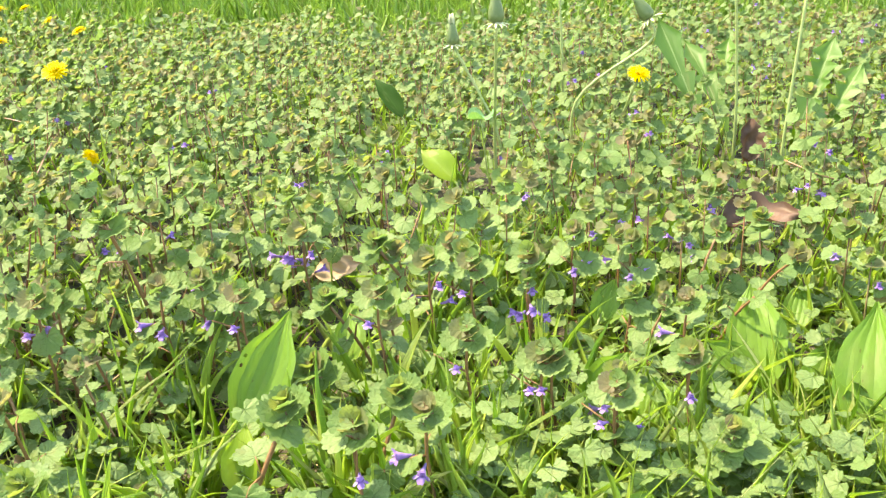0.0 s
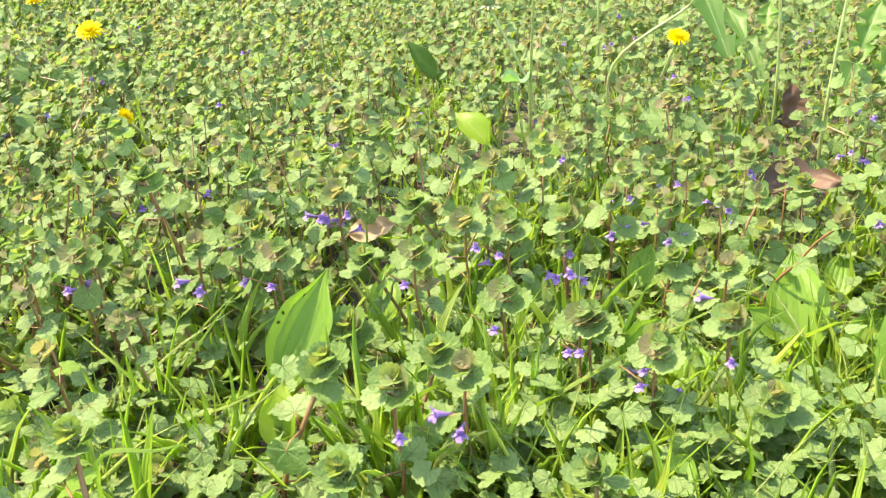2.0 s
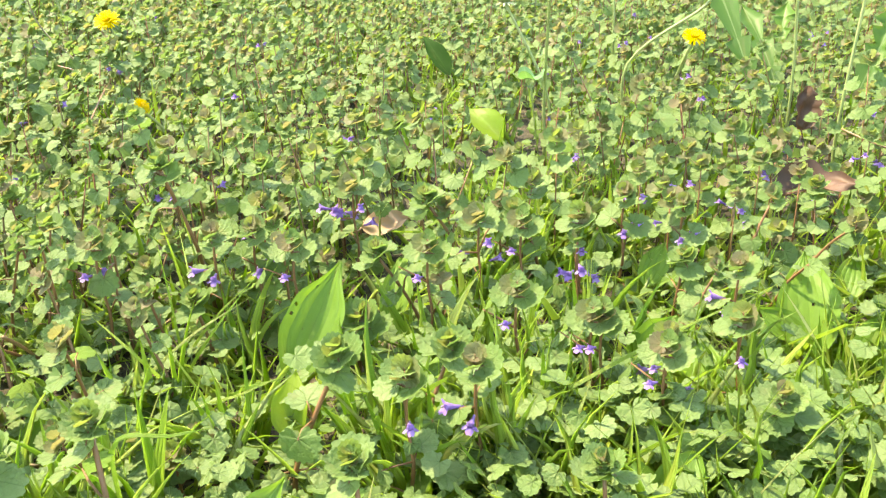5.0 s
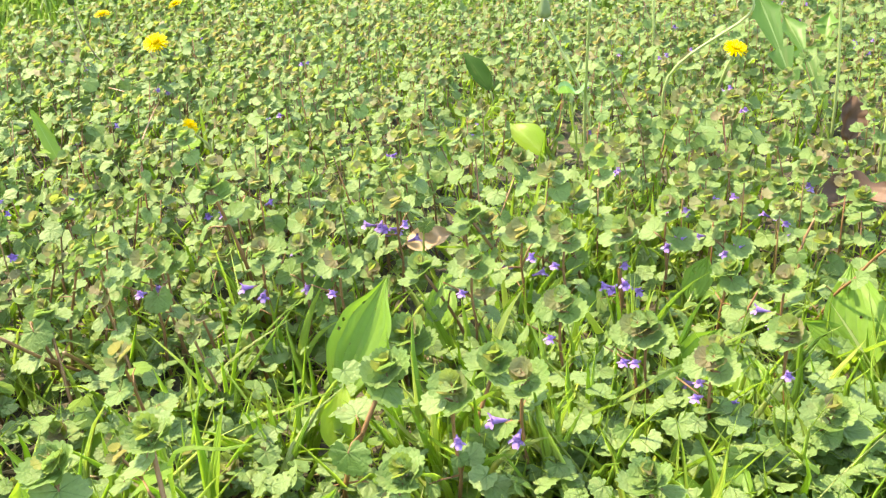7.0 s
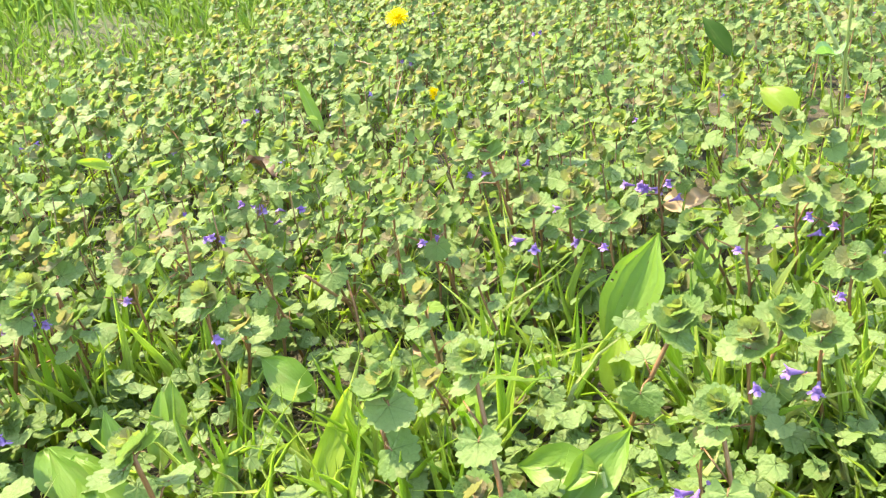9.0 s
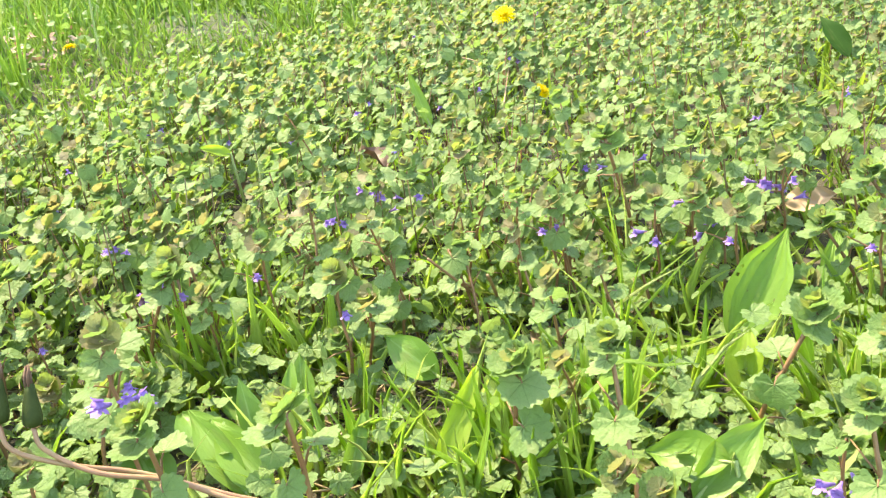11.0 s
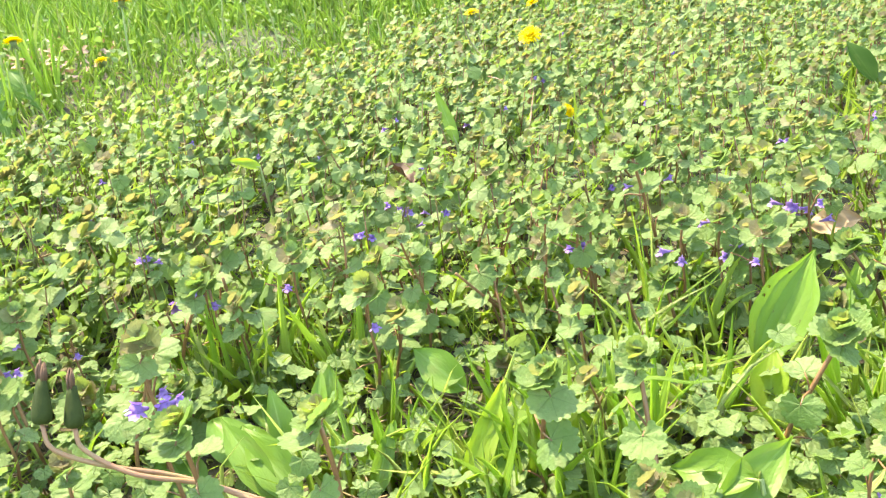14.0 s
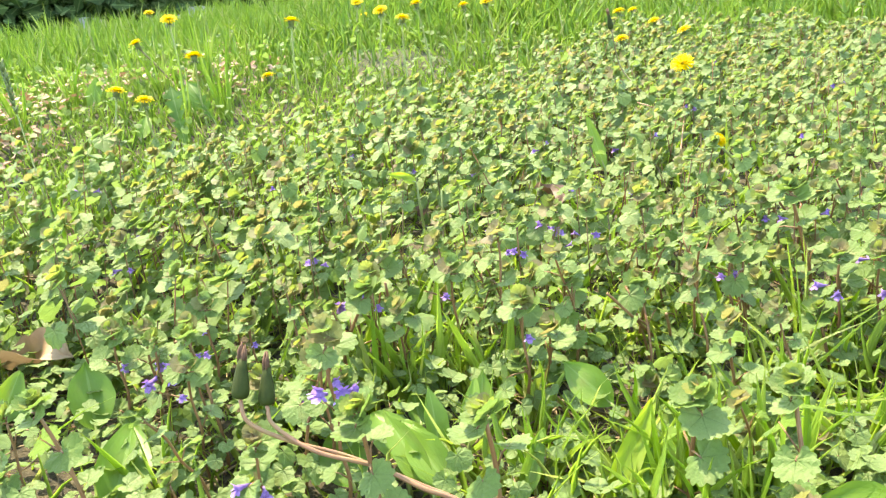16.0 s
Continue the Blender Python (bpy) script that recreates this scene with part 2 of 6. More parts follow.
hedge_mat = leaf_material("hedge_leaf", [(0.0, (0.035, 0.07, 0.03)), (1.0, (0.07, 0.12, 0.04))], (0.2, 0.35, 0.04), "mid", 0.6, 0.25, gloss=0.2)

# ---- geometry tools ----


class Shape:
    """Vertices, faces, a material number for each face, and a place on the leaf for each vertex."""

    def __init__(self):
        self.v, self.f, self.m, self.uv = [], [], [], []

    def add(self, v, f, m=0, uv=None):
        n = len(self.v)
        self.v += [tuple(p) for p in v]
        self.uv += [tuple(p) for p in (uv if uv is not None else [(p[0], p[1]) for p in v])]
        self.f += [tuple(i + n for i in q) for q in f]
        self.m += [m] * len(f)
        return self

    def moved(self, mat):
        s = Shape()
        a = np.array(mat)
        s.v = [tuple(p) for p in (np.array(self.v) @ a[:3, :3].T + a[:3, 3])]
        s.f, s.m, s.uv = list(self.f), list(self.m), list(self.uv)
        return s

    def merge(self, other):
        n = len(self.v)
        self.v += other.v
        self.uv += other.uv
        self.f += [tuple(i + n for i in q) for q in other.f]
        self.m += other.m
        return self


def mesh_of(name, shape, mats, smooth=True):
    me = bpy.data.meshes.new(name)
    me.from_pydata(shape.v, [], shape.f)
    for m in mats:
        me.materials.append(m)
    me.polygons.foreach_set("material_index", np.array(shape.m, dtype=np.int32))
    me.polygons.foreach_set("use_smooth", np.full(len(shape.f), smooth))
    layer = me.uv_layers.new(name="UVMap")
    idx = np.empty(len(me.loops), dtype=np.int32)
    me.loops.foreach_get("vertex_index", idx)
    layer.data.foreach_set("uv", np.array(shape.uv, dtype=np.float32)[idx].ravel())
    me.update()
    return me


def part(name, shape, mats, parent, label="", at=None):
    """One mesh object under a thing or under a part; shape may be a mesh that is shared."""
    me = shape if isinstance(shape, bpy.types.Mesh) else mesh_of(name, shape, mats)
    ob = new(name, me)
    ob.parent = parent
    if at is not None:
        ob.matrix_basis = at
    if label:
        ob["label"] = label
    return ob


class Heap:
    """Very many alike pieces joined into one mesh: each is a shape put at many poses."""

    def __init__(self):
        self.bits = []

    def put(self, shape, mats):
        if len(mats):
            self.bits.append((shape, np.array(mats, dtype=np.float32)))

    def build(self, name, materials):
        vs, fs, starts, totals, ms, uvs = [], [], [], [], [], []
        base = at = 0
        for shape, mats in self.bits:
            v, uv = np.array(shape.v, dtype=np.float32), np.array(shape.uv, dtype=np.float32)
            k, n = len(mats), len(v)
            vs.append((np.einsum("kij,nj->kni", mats[:, :3, :3], v) + mats[:, None, :3, 3]).reshape(-1, 3))
            flat = np.array([i for q in shape.f for i in q], dtype=np.int64)
            fs.append((flat[None] + (np.arange(k) * n)[:, None] + base).ravel())
            tot = np.array([len(q) for q in shape.f])
            totals.append(np.tile(tot, k))
            ms.append(np.tile(np.array(shape.m), k))
            uvs.append(np.tile(uv[flat], (k, 1)))
            base += k * n
        v, f, tot, m, uv = np.concatenate(vs), np.concatenate(fs), np.concatenate(totals), np.concatenate(ms), np.concatenate(uvs)
        me = bpy.data.meshes.new(name)
        me.vertices.add(len(v))
        me.vertices.foreach_set("co", v.ravel())
        me.loops.add(len(f))
        me.loops.foreach_set("vertex_index", f.astype(np.int32))
        me.polygons.add(len(tot))
        me.polygons.foreach_set("loop_start", np.concatenate([[0], np.cumsum(tot)[:-1]]).astype(np.int32))
        me.polygons.foreach_set("material_index", m.astype(np.int32))
        me.polygons.foreach_set("use_smooth", np.ones(len(tot), dtype=bool))
        for mt in materials:
            me.materials.append(mt)
        layer = me.uv_layers.new(name="UVMap")
        layer.data.foreach_set("uv", uv.astype(np.float32).ravel())
        me.update(calc_edges=True)
        me.validate()
        return new(name, me)


def rot(rx=0.0, ry=0.0, rz=0.0):
    return np.array(Euler((rx, ry, rz)).to_matrix().to_4x4())


def shift(x, y, z):
    m = np.eye(4)
    m[:3, 3] = (x, y, z)
    return m


def grow(s, sy=None, sz=None):
    return np.diag((s, sy or s, sz or s, 1.0))


def tube(points, radii, sides=6):
    """A round stalk along points."""
    s = Shape()
    pts = [Vector(p) for p in points]
    side = None
    for i, p in enumerate(pts):
        d = (pts[min(i + 1, len(pts) - 1)] - pts[max(i - 1, 0)]).normalized()
        if side is None:
            side = d.orthogonal().normalized()
        side = (side - d * side.dot(d)).normalized()
        up = d.cross(side)
        r = radii[i] if hasattr(radii, "__len__") else radii
        for k in range(sides):
            a = 2 * math.pi * k / sides
            s.v.append(tuple(p + (side * math.cos(a) + up * math.sin(a)) * r))
            s.uv.append((k / sides, i / len(pts)))
    for i in range(len(pts) - 1):
        for k in range(sides):
            a, b = i * sides + k, i * sides + (k + 1) % sides
            s.f.append((a, b, b + sides, a + sides))
    s.f.append(tuple(range(sides))[::-1])
    s.f.append(tuple((len(pts) - 1) * sides + k for k in range(sides)))
    s.m = [0] * len(s.f)
    return s


def smooth_path(points, n=5):
    """Points of a soft curve through the given ones."""
    p = [Vector(q) for q in points]
    p = [p[0] * 2 - p[1]] + p + [p[-1] * 2 - p[-2]]
    out = []
    for i in range(1, len(p) - 2):
        for k in range(n):
            t = k / n
            a, b, c, d = p[i - 1], p[i], p[i + 1], p[i + 2]
            out.append(0.5 * ((2 * b) + (c - a) * t + (2 * a - 5 * b + 4 * c - d) * t * t + (3 * b - a - 3 * c + d) * t ** 3))
    out.append(p[-2])
    return out


def ground_height(x, y):
    wide_x, wide_y = 6 * np.tanh(x / 6), 6 * np.tanh(y / 6)
    bank = np.clip((-1.05 - x) / 0.7, 0, 1)
    rise = 0.0015 - 0.0385 * wide_x + 0.0115 * wide_y + 0.12 * bank * bank * (3 - 2 * bank)
    return rise + 0.05 * np.exp(-((x + 0.84) ** 2 + (y - 0.42) ** 2) / (2 * 0.17 ** 2))


def foot(p):
    return (p[0], p[1], float(ground_height(p[0], p[1])))


def wander(x, y, s, seed=0.0):
    return noise.noise((x * s + seed, y * s - seed, seed * 0.37))


# ---- ground ----
def build_ground():
    axis_x = np.concatenate([-np.geomspace(400, 2.6, 16), np.linspace(-2.5, 2.0, 91), np.geomspace(2.1, 400, 16)])
    axis_y = np.concatenate([-np.geomspace(400, 1.0, 16), np.linspace(-0.9, 3.5, 89), np.geomspace(3.6, 400, 16)])
    s = Shape()
    for y in axis_y:
        for x in axis_x:
            z = float(ground_height(x, y)) + (0.006 * wander(x, y, 16, 3.1) + 0.004 * wander(x, y, 41, 1.7)) * (abs(x) < 3 and abs(y) < 4)
            s.v.append((x, y, z))
            s.uv.append((x, y))
    w = len(axis_x)
    for j in range(len(axis_y) - 1):
        for i in range(w - 1):
            a = j * w + i
            s.f.append((a, a + 1, a + w + 1, a + w))
    s.m = [0] * len(s.f)
    m, nt = tree_of("meadow_soil")
    link = nt.links.new
    geo = node(nt, "NewGeometry")
    far = node(nt, "VectorMath")
    far.operation = "LENGTH"
    from_patch = node(nt, "VectorMath")
    from_patch.operation = "SUBTRACT"
    from_patch.inputs[1].default_value = (0.1, 0.9, 0.0)
    link(geo.outputs["Position"], from_patch.inputs[0])
    link(from_patch.outputs[0], far.inputs[0])
    big = node(nt, "TexNoise", i_Scale=2.2, i_Detail=5.0)
    small = node(nt, "TexNoise", i_Scale=60.0, i_Detail=5.0, i_Roughness=0.7)
    fine = node(nt, "TexNoise", i_Scale=380.0, i_Detail=2.0)
    for n in (big, small, fine):
        link(geo.outputs["Position"], n.inputs["Vector"])
    earth = ramp(nt, small.outputs["Fac"], [(0.3, (0.022, 0.017, 0.011)), (0.48, (0.045, 0.035, 0.021)), (0.68, (0.10, 0.08, 0.046))])
    lawn = ramp(nt, maths(nt, "ADD", maths(nt, "MULTIPLY", big.outputs["Fac"], 0.6), maths(nt, "MULTIPLY", small.outputs["Fac"], 0.4)), [(0.3, (0.028, 0.06, 0.015)), (0.7, (0.06, 0.11, 0.024))])
    span = node(nt, "MapRange")
    span.inputs[1].default_value, span.inputs[2].default_value = 1.5, 2.6
    link(far.outputs["Value"], span.inputs[0])
    colour = mixed(nt, earth, lawn, span.outputs[0])
    bump = node(nt, "Bump", i_Strength=0.8, i_Distance=0.004)
    link(maths(nt, "ADD", small.outputs["Fac"], fine.outputs["Fac"]), bump.inputs["Height"])
    b = node(nt, "BsdfPrincipled", i_Roughness=0.95)
    link(colour, b.inputs["Base Color"])
    link(bump.outputs[0], b.inputs["Normal"])
    link(b.outputs[0], node(nt, "OutputMaterial").inputs[0])
    ob = new("ground", mesh_of("ground", s, [m]))
    tagged(ob, "dark crumbly meadow soil rising gently to one side", "ground", kind="structure")


build_ground()

# ---- ground ivy ----


def kidney_leaf(lobes, fine, rings, wave, petiole=1.0, droop=0.0, depth=0.12, seed=0):
    """A scalloped, quilted kidney-shaped leaf one unit wide on a thin stalk; it grows along +y from the stalk's end."""
    r = np.random.default_rng(300 + seed)
    s = Shape()
    n = lobes * fine
    start = radians(157)
    twist, lift = r.normal(0, 0.12), r.normal(0, 0.06)
    c, sn = math.cos(droop), math.sin(droop)
    v, uv = [(0, 0.0, -0.03)], [(0, 0)]
    for ring in rings:
        for i in range(n + 1):
            q = i / n
            a = -start + 2 * start * q
            lobe = abs(math.sin(math.pi * lobes * q))
            pleat = abs(math.cos(3.5 * a))
            edge = 0.5 * (0.93 + 0.12 * math.cos(a) - 0.07 * math.cos(2 * a)) * (1.0 + depth * (lobe ** 0.6 - 0.7) * ring ** 4)
            edge *= 1.0 + 0.05 * math.sin(2 * a + seed * 1.9)
            rr = edge * ring
            x, y = rr * math.sin(a), rr * math.cos(a) + 0.10 * ring
            d2 = x * x + y * y
            z = wave * 0.8 * d2 - 0.04 * (1 - ring) + 0.045 * ring * (pleat - 0.5) + 0.08 * ring * ring * math.sin(2.0 * a + 1.7 * seed) + twist * x * ring + lift * y
            v.append((x, y * c + z * sn, z * c - y * sn))
            uv.append((x, y))
    f = []
    for i in range(n):
        f.append((0, 1 + i, 2 + i))
        for k in range(len(rings) - 1):
            p = 1 + k * (n + 1) + i
            f.append((p, p + n + 1, p + n + 2, p + 1))
    s.add(v, [q[::-1] for q in f], 0, uv)
    if petiole:
        t = tube([(0, 0.03, -0.03), (0, -0.3 * petiole, -0.10 * petiole), (0, -0.85 * petiole, -0.5 * petiole)], [0.02, 0.027, 0.034], 4)
        t.m = [1] * len(t.f)
        s.merge(t)
    return s


# cupping, stalk length and droop of the grown leaves, then of the leaves round the tip
LEAF_FORMS = [(-0.35, 0.8, 0.15), (0.30, 0.6, 0.45), (-0.50, 0.9, 0.70), (0.15, 0.5, 0.30), (0.75, 0.25, 0.0), (0.45, 0.3, 0.15)]
LEAF_SHAPES = [kidney_leaf(13, 3, (0.42, 0.8, 1.0), w, p, d, 0.13, k) for k, (w, p, d) in enumerate(LEAF_FORMS)]
LEAF_MIDDLE = [kidney_leaf(11, 2, (0.6, 1.0), w, 0, d, 0.13, k) for k, (w, p, d) in enumerate(LEAF_FORMS)]
LEAF_FAR = [kidney_leaf(8, 2, (1.0,), w, 0, d, 0.16, k) for k, (w, p, d) in enumerate(LEAF_FORMS)]


def violet_flower():
    """A two-lipped tube one unit long that opens along +y."""
    s = Shape()
    s.merge(tube([(0, 0, 0), (0, 0.35, 0.03), (0, 0.62, 0.06), (0, 0.75, 0.07)], [0.06, 0.09, 0.16, 0.20], 7))
    for a, w, l, dz in ((0, 0.30, 0.42, -0.16), (0.95, 0.20, 0.30, -0.05), (-0.95, 0.20, 0.30, -0.05), (0.35, 0.17, 0.26, 0.30), (-0.35, 0.17, 0.26, 0.30)):
        up = 1 if dz > 0 else -1
        c, sn = math.cos(a), math.sin(a)
        pts = []
        for u, vv in ((-0.4, 0), (0.4, 0), (0.6, 0.5), (0.35, 0.95), (0, 0.85), (-0.35, 0.95), (-0.6, 0.5)):
            x, y = u * w, vv * l
            pts.append((x * c + y * sn + 0.15 * sn, 0.72 + y * c * 0.75 - x * sn * 0.6, 0.07 + dz * 0.5 + up * y * 0.55))
        s.add(pts, [(0, 1, 2, 6), (6, 2, 4), (2, 3, 4), (6, 4, 5)], 0)
    return s


FLOWER = violet_flower()


MIDDAY = Vector((-0.38, -0.72, 0.62)).normalized()


def sunward(m, share):
    """Turns a leaf's upper side part of the way towards the open side, where the sun stands most of the day."""
    n = Vector(m[:3, 2])
    axis = n.cross(MIDDAY)
    if axis.length < 1e-4:
        return m
    return np.array(Matrix.Rotation(n.angle(MIDDAY) * share, 4, axis.normalized())) @ m


def plan_ivy(r, height, flowers, strong=False, ruddy=0.45, lush=1.0):
    """Where the leaves and flowers of one shoot sit: (kind, shape number, pose) and its stem's points."""
    nodes = max(2, round(height / (0.030 if strong else 0.0215)))
    lean = (r.normal(0, 0.12), r.normal(0, 0.12))
    bend = (r.normal(0, 0.14), r.normal(0, 0.14))
    if flowers:
        lean = bend = (0.0, 0.0)
    pts = []
    for i in range(nodes + 1):
        t = i / nodes
        zig = 0.0012 * (-1) ** i * (0 < i < nodes)
        pts.append((height * (lean[0] * t + bend[0] * t * t) + zig, height * (lean[1] * t + bend[1] * t * t) - zig, height * t - 0.004 * (1 - t)))
    items = []
    turn = r.uniform(0, math.pi)
    vigour = lush * (r.uniform(0.95, 1.15) if strong else r.uniform(0.82, 1.28))

    def leaf(at, a, tilt, size, kind, shape, follow):
        m = sunward(rot(0, 0, a) @ rot(tilt, r.normal(0, 0.28), r.normal(0, 0.25)), follow)
        stalk = LEAF_FORMS[shape][1]
        items.append((kind, shape, shift(*at) @ m @ grow(size) @ shift(0, 0.85 * stalk, 0.5 * stalk)))

    for i in range(1, nodes):
        t = i / nodes
        for k in range(2):
            if r.random() < (0.04 if flowers else (0.12 if i >= nodes - 1 else 0.2)):
                continue
            a = turn + i * math.pi / 2 + k * math.pi + r.normal(0, 0.3)
            if flowers and math.cos(a) < (-0.65 if flowers < 4 else -0.2):
                continue
            size = vigour * r.uniform(0.8, 1.15) * ((0.0245 if strong else 0.0205) if i == nodes - 1 else (0.0195 - 0.003 * (1 - t)))
            leaf(pts[i], a, r.normal(0.0, 0.35) if r.random() < 0.8 else r.uniform(0.4, 1.0), size, "leaf", int(r.integers(4)), 0.54)
    top = pts[-1]
    tinged = 0.65 if r.random() < ruddy else 0.25
    a = turn + nodes * math.pi / 2
    if strong:
        rings = ((2, 0.0205, 0.0245, -0.7, 0.3, 0.0, 0.0, -0.004), (4, 0.0155, 0.0195, 0.15, 0.75, 0.0, 0.0, -0.001), (4, 0.0095, 0.013, 0.5, 1.1, 0.25 * tinged, 0.45, 0.004), (3, 0.006, 0.009, 0.7, 1.3, 0.35, 0.5, 0.008))
    else:
        rings = ((2, 0.0150, 0.0190, -0.4, 0.8, 0.4 * tinged, 0.0, -0.002), (3, 0.0110, 0.0150, 0.45, 1.2, tinged, 0.15, 0.002), (3, 0.007, 0.011, 0.7, 1.35, 0.45, 0.4, 0.007))
    for count, least, most, low, high, bronze, young, rise in rings:
        a += math.pi / 2
        for k in range(count):
            size, dice = vigour * r.uniform(least, most), r.random()
            leaf((top[0], top[1], top[2] + rise), a + k * 2 * math.pi / count + r.normal(0, 0.3), r.uniform(low, high), size, "bronze" if dice < bronze else ("young" if dice < bronze + young else "leaf"), 4 + k % 2, 0.30 if strong else 0.46)
    for k in range(flowers):
        full = flowers > 3
        a = math.pi + r.normal(0, 0.5) + (0.0 if k == 0 else (0.45 if full else 0.9) * (-1) ** k)
        z = 0.80 * height + r.normal(0, 0.003) - (0.002 if full else 0.004) * k
        items.append(("flower", 0, shift(0, 0, z) @ rot(0, 0, a) @ shift(0, 0.008, 0.0) @ rot(r.uniform(-0.2, 0.5), r.normal(0, 0.2), 0) @ grow(r.uniform(0.0105, 0.0142) * (1.2 if full else 1.0))))
    return pts, items


STEM_MATS = [stem_mat]
LEAF_MESHES = {}
for _kind, _mat in (("leaf", ivy_mat_single), ("young", young_mat_single), ("bronze", bronze_mat_single)):
    for _i, _shape in enumerate(LEAF_SHAPES):
        LEAF_MESHES[_kind, _i] = mesh_of("ivy_leaf", _shape, [_mat, stem_mat])
FLOWER_MESH = mesh_of("ivy_flower", FLOWER, [violet_mat])
LEAF_LABEL = {"leaf": "", "young": "yellow-green young leaf", "bronze": "bronze-tinted young leaf"}


def ivy_shoot(seed, height, flowers, m, strong=False):
    """A ground ivy shoot built of a stem, single leaves and flowers."""
    r = np.random.default_rng(seed)
    pts, items = plan_ivy(r, height, flowers, strong)
    root = new("ground_ivy")
    text = "upright ground ivy shoot with scalloped grey-green leaves" if not strong else "tall sturdy ground ivy shoot with large leaves and a bronze tip"
    if flowers:
        text += " and violet flowers"
    tagged(root, text, "ground ivy", "ground ivy shoots in the patch")
    path = smooth_path(pts, 3)
    part("stem", tube(path, [(0.0018 if strong else 0.0014) - 0.0005 * i / len(path) for i in range(len(path))], 5), STEM_MATS, root, "reddish-brown stem")
    for kind, i, at in items:
        if kind == "flower":
            part("flower", FLOWER_MESH, None, root, "violet two-lipped flower", Matrix(at))
        else:
            part("leaf", LEAF_MESHES[kind, i], None, root, LEAF_LABEL[kind], Matrix(at))
    root.matrix_basis = m
    return root, Vector(pts[-1])


FLOWERS_MIDDLE = [(-0.255, 1.605, 0.085), (-0.583, 1.771, 0.085), (-0.401, 1.315, 0.085), (-0.125, 1.18, 0.085), (0.119, 0.876, 0.085), (0.16, 0.799, 0.085), (-0.073, 0.881, 0.085), (-0.004, 0.842, 0.085), (0.092, 0.747, 0.085), (0.112, 0.683, 0.085), (0.155, 0.661, 0.085), (0.009, 0.644, 0.085), (0.084, 0.668, 0.085), (0.324, 0.745, 0.085), (0.37, 0.765, 0.085), (0.406, 0.827, 0.085), (0.352, 1.023, 0.085), (0.162, 1.174, 0.085), (0.089, 1.034, 0.085), (0.259, 0.68, 0.085), (0.288, 0.745, 0.085), (0.29, 0.493, 0.085), (0.327, 0.516, 0.085), (-0.047, 0.803, 0.085), (0.337, 0.62, 0.085)]
FLOWERS_EAST = [(0.431, 1.326, 0.08), (0.466, 1.304, 0.08), (0.505, 1.343, 0.08), (0.499, 1.467, 0.08), (0.562, 1.065, 0.08), (0.583, 1.077, 0.08), (0.541, 0.988, 0.08), (0.556, 0.996, 0.08), (0.511, 0.922, 0.08), (0.506, 0.868, 0.08), (0.48, 0.952, 0.08), (0.458, 0.83, 0.08), (0.447, 0.846, 0.08), (0.42, 0.923, 0.08), (0.657, 1.291, 0.08), (0.574, 0.944, 0.08), (0.684, 0.966, 0.08), (0.656, 0.88, 0.08), (0.656, 0.812, 0.08), (0.671, 1.096, 0.08), (0.494, 0.703, 0.08), (0.488, 0.617, 0.08), (0.39, 0.605, 0.08), (0.397, 0.606, 0.08), (0.44, 0.588, 0.08), (0.438, 0.569, 0.08)]
FLOWERS_FAR = [(0.727, 1.78, 0.095), (0.713, 1.669, 0.095), (0.76, 1.82, 0.095), (0.638, 2.009, 0.095), (0.994, 2.248, 0.095), (1.109, 2.415, 0.095), (0.851, 2.477, 0.095), (0.875, 1.698, 0.095), (0.843, 1.511, 0.095), (0.874, 1.534, 0.095), (0.886, 2.269, 0.095), (0.904, 2.538, 0.095), (0.859, 1.876, 0.095)]
FLOWERS_WEST = [(-0.706, 0.776, 0.088), (-0.462, 0.812, 0.088), (-0.572, 0.793, 0.088), (-0.465, 0.967, 0.088), (-0.775, 1.555, 0.088), (-0.67, 1.461, 0.088), (-0.406, 1.296, 0.088), (-0.305, 0.81, 0.088), (-0.254, 0.757, 0.088), (-0.239, 0.838, 0.088), (-0.21, 0.658, 0.088), (-0.185, 0.677, 0.088), (-0.277, 0.62, 0.088), (-0.22, 0.601, 0.088), (-0.184, 0.462, 0.088), (-0.235, 0.407, 0.088), (-0.079, 0.434, 0.088), (-0.389, 0.458, 0.088), (-0.143, 0.276, 0.088), (-0.629, 0.592, 0.088), (-0.355, 1.095, 0.088), (-0.156, 1.18, 0.088), (-0.264, 1.57, 0.088), (-0.248, 1.597, 0.088), (-0.01, 0.801, 0.088), (0.005, 0.626, 0.088)]
FLOWERS_NEAR = [(-0.338, 0.296, 0.08), (-0.332, 0.234, 0.08), (-0.357, 0.216, 0.08), (-0.24, 0.22, 0.08), (-0.1, 0.188, 0.08), (-0.556, 0.328, 0.08), (-0.609, 0.368, 0.08), (-0.818, 0.409, 0.08), (-0.407, 0.47, 0.08)]
FLOWERS_FULL = [(-0.299, 0.433, 0.083), (-0.103, 0.253, 0.122), (-0.30, 0.255, 0.09), (-0.325, 0.235, 0.08), (0.276, 0.418, 0.075), (-0.245, 0.69, 0.085), (0.37, 0.765, 0.075), (0.135, 0.83, 0.085)]
FLOWER_SPOTS = FLOWERS_MIDDLE + FLOWERS_EAST + FLOWERS_FAR + FLOWERS_WEST + FLOWERS_NEAR
EYE_PLAN = (0.38, 0.02)


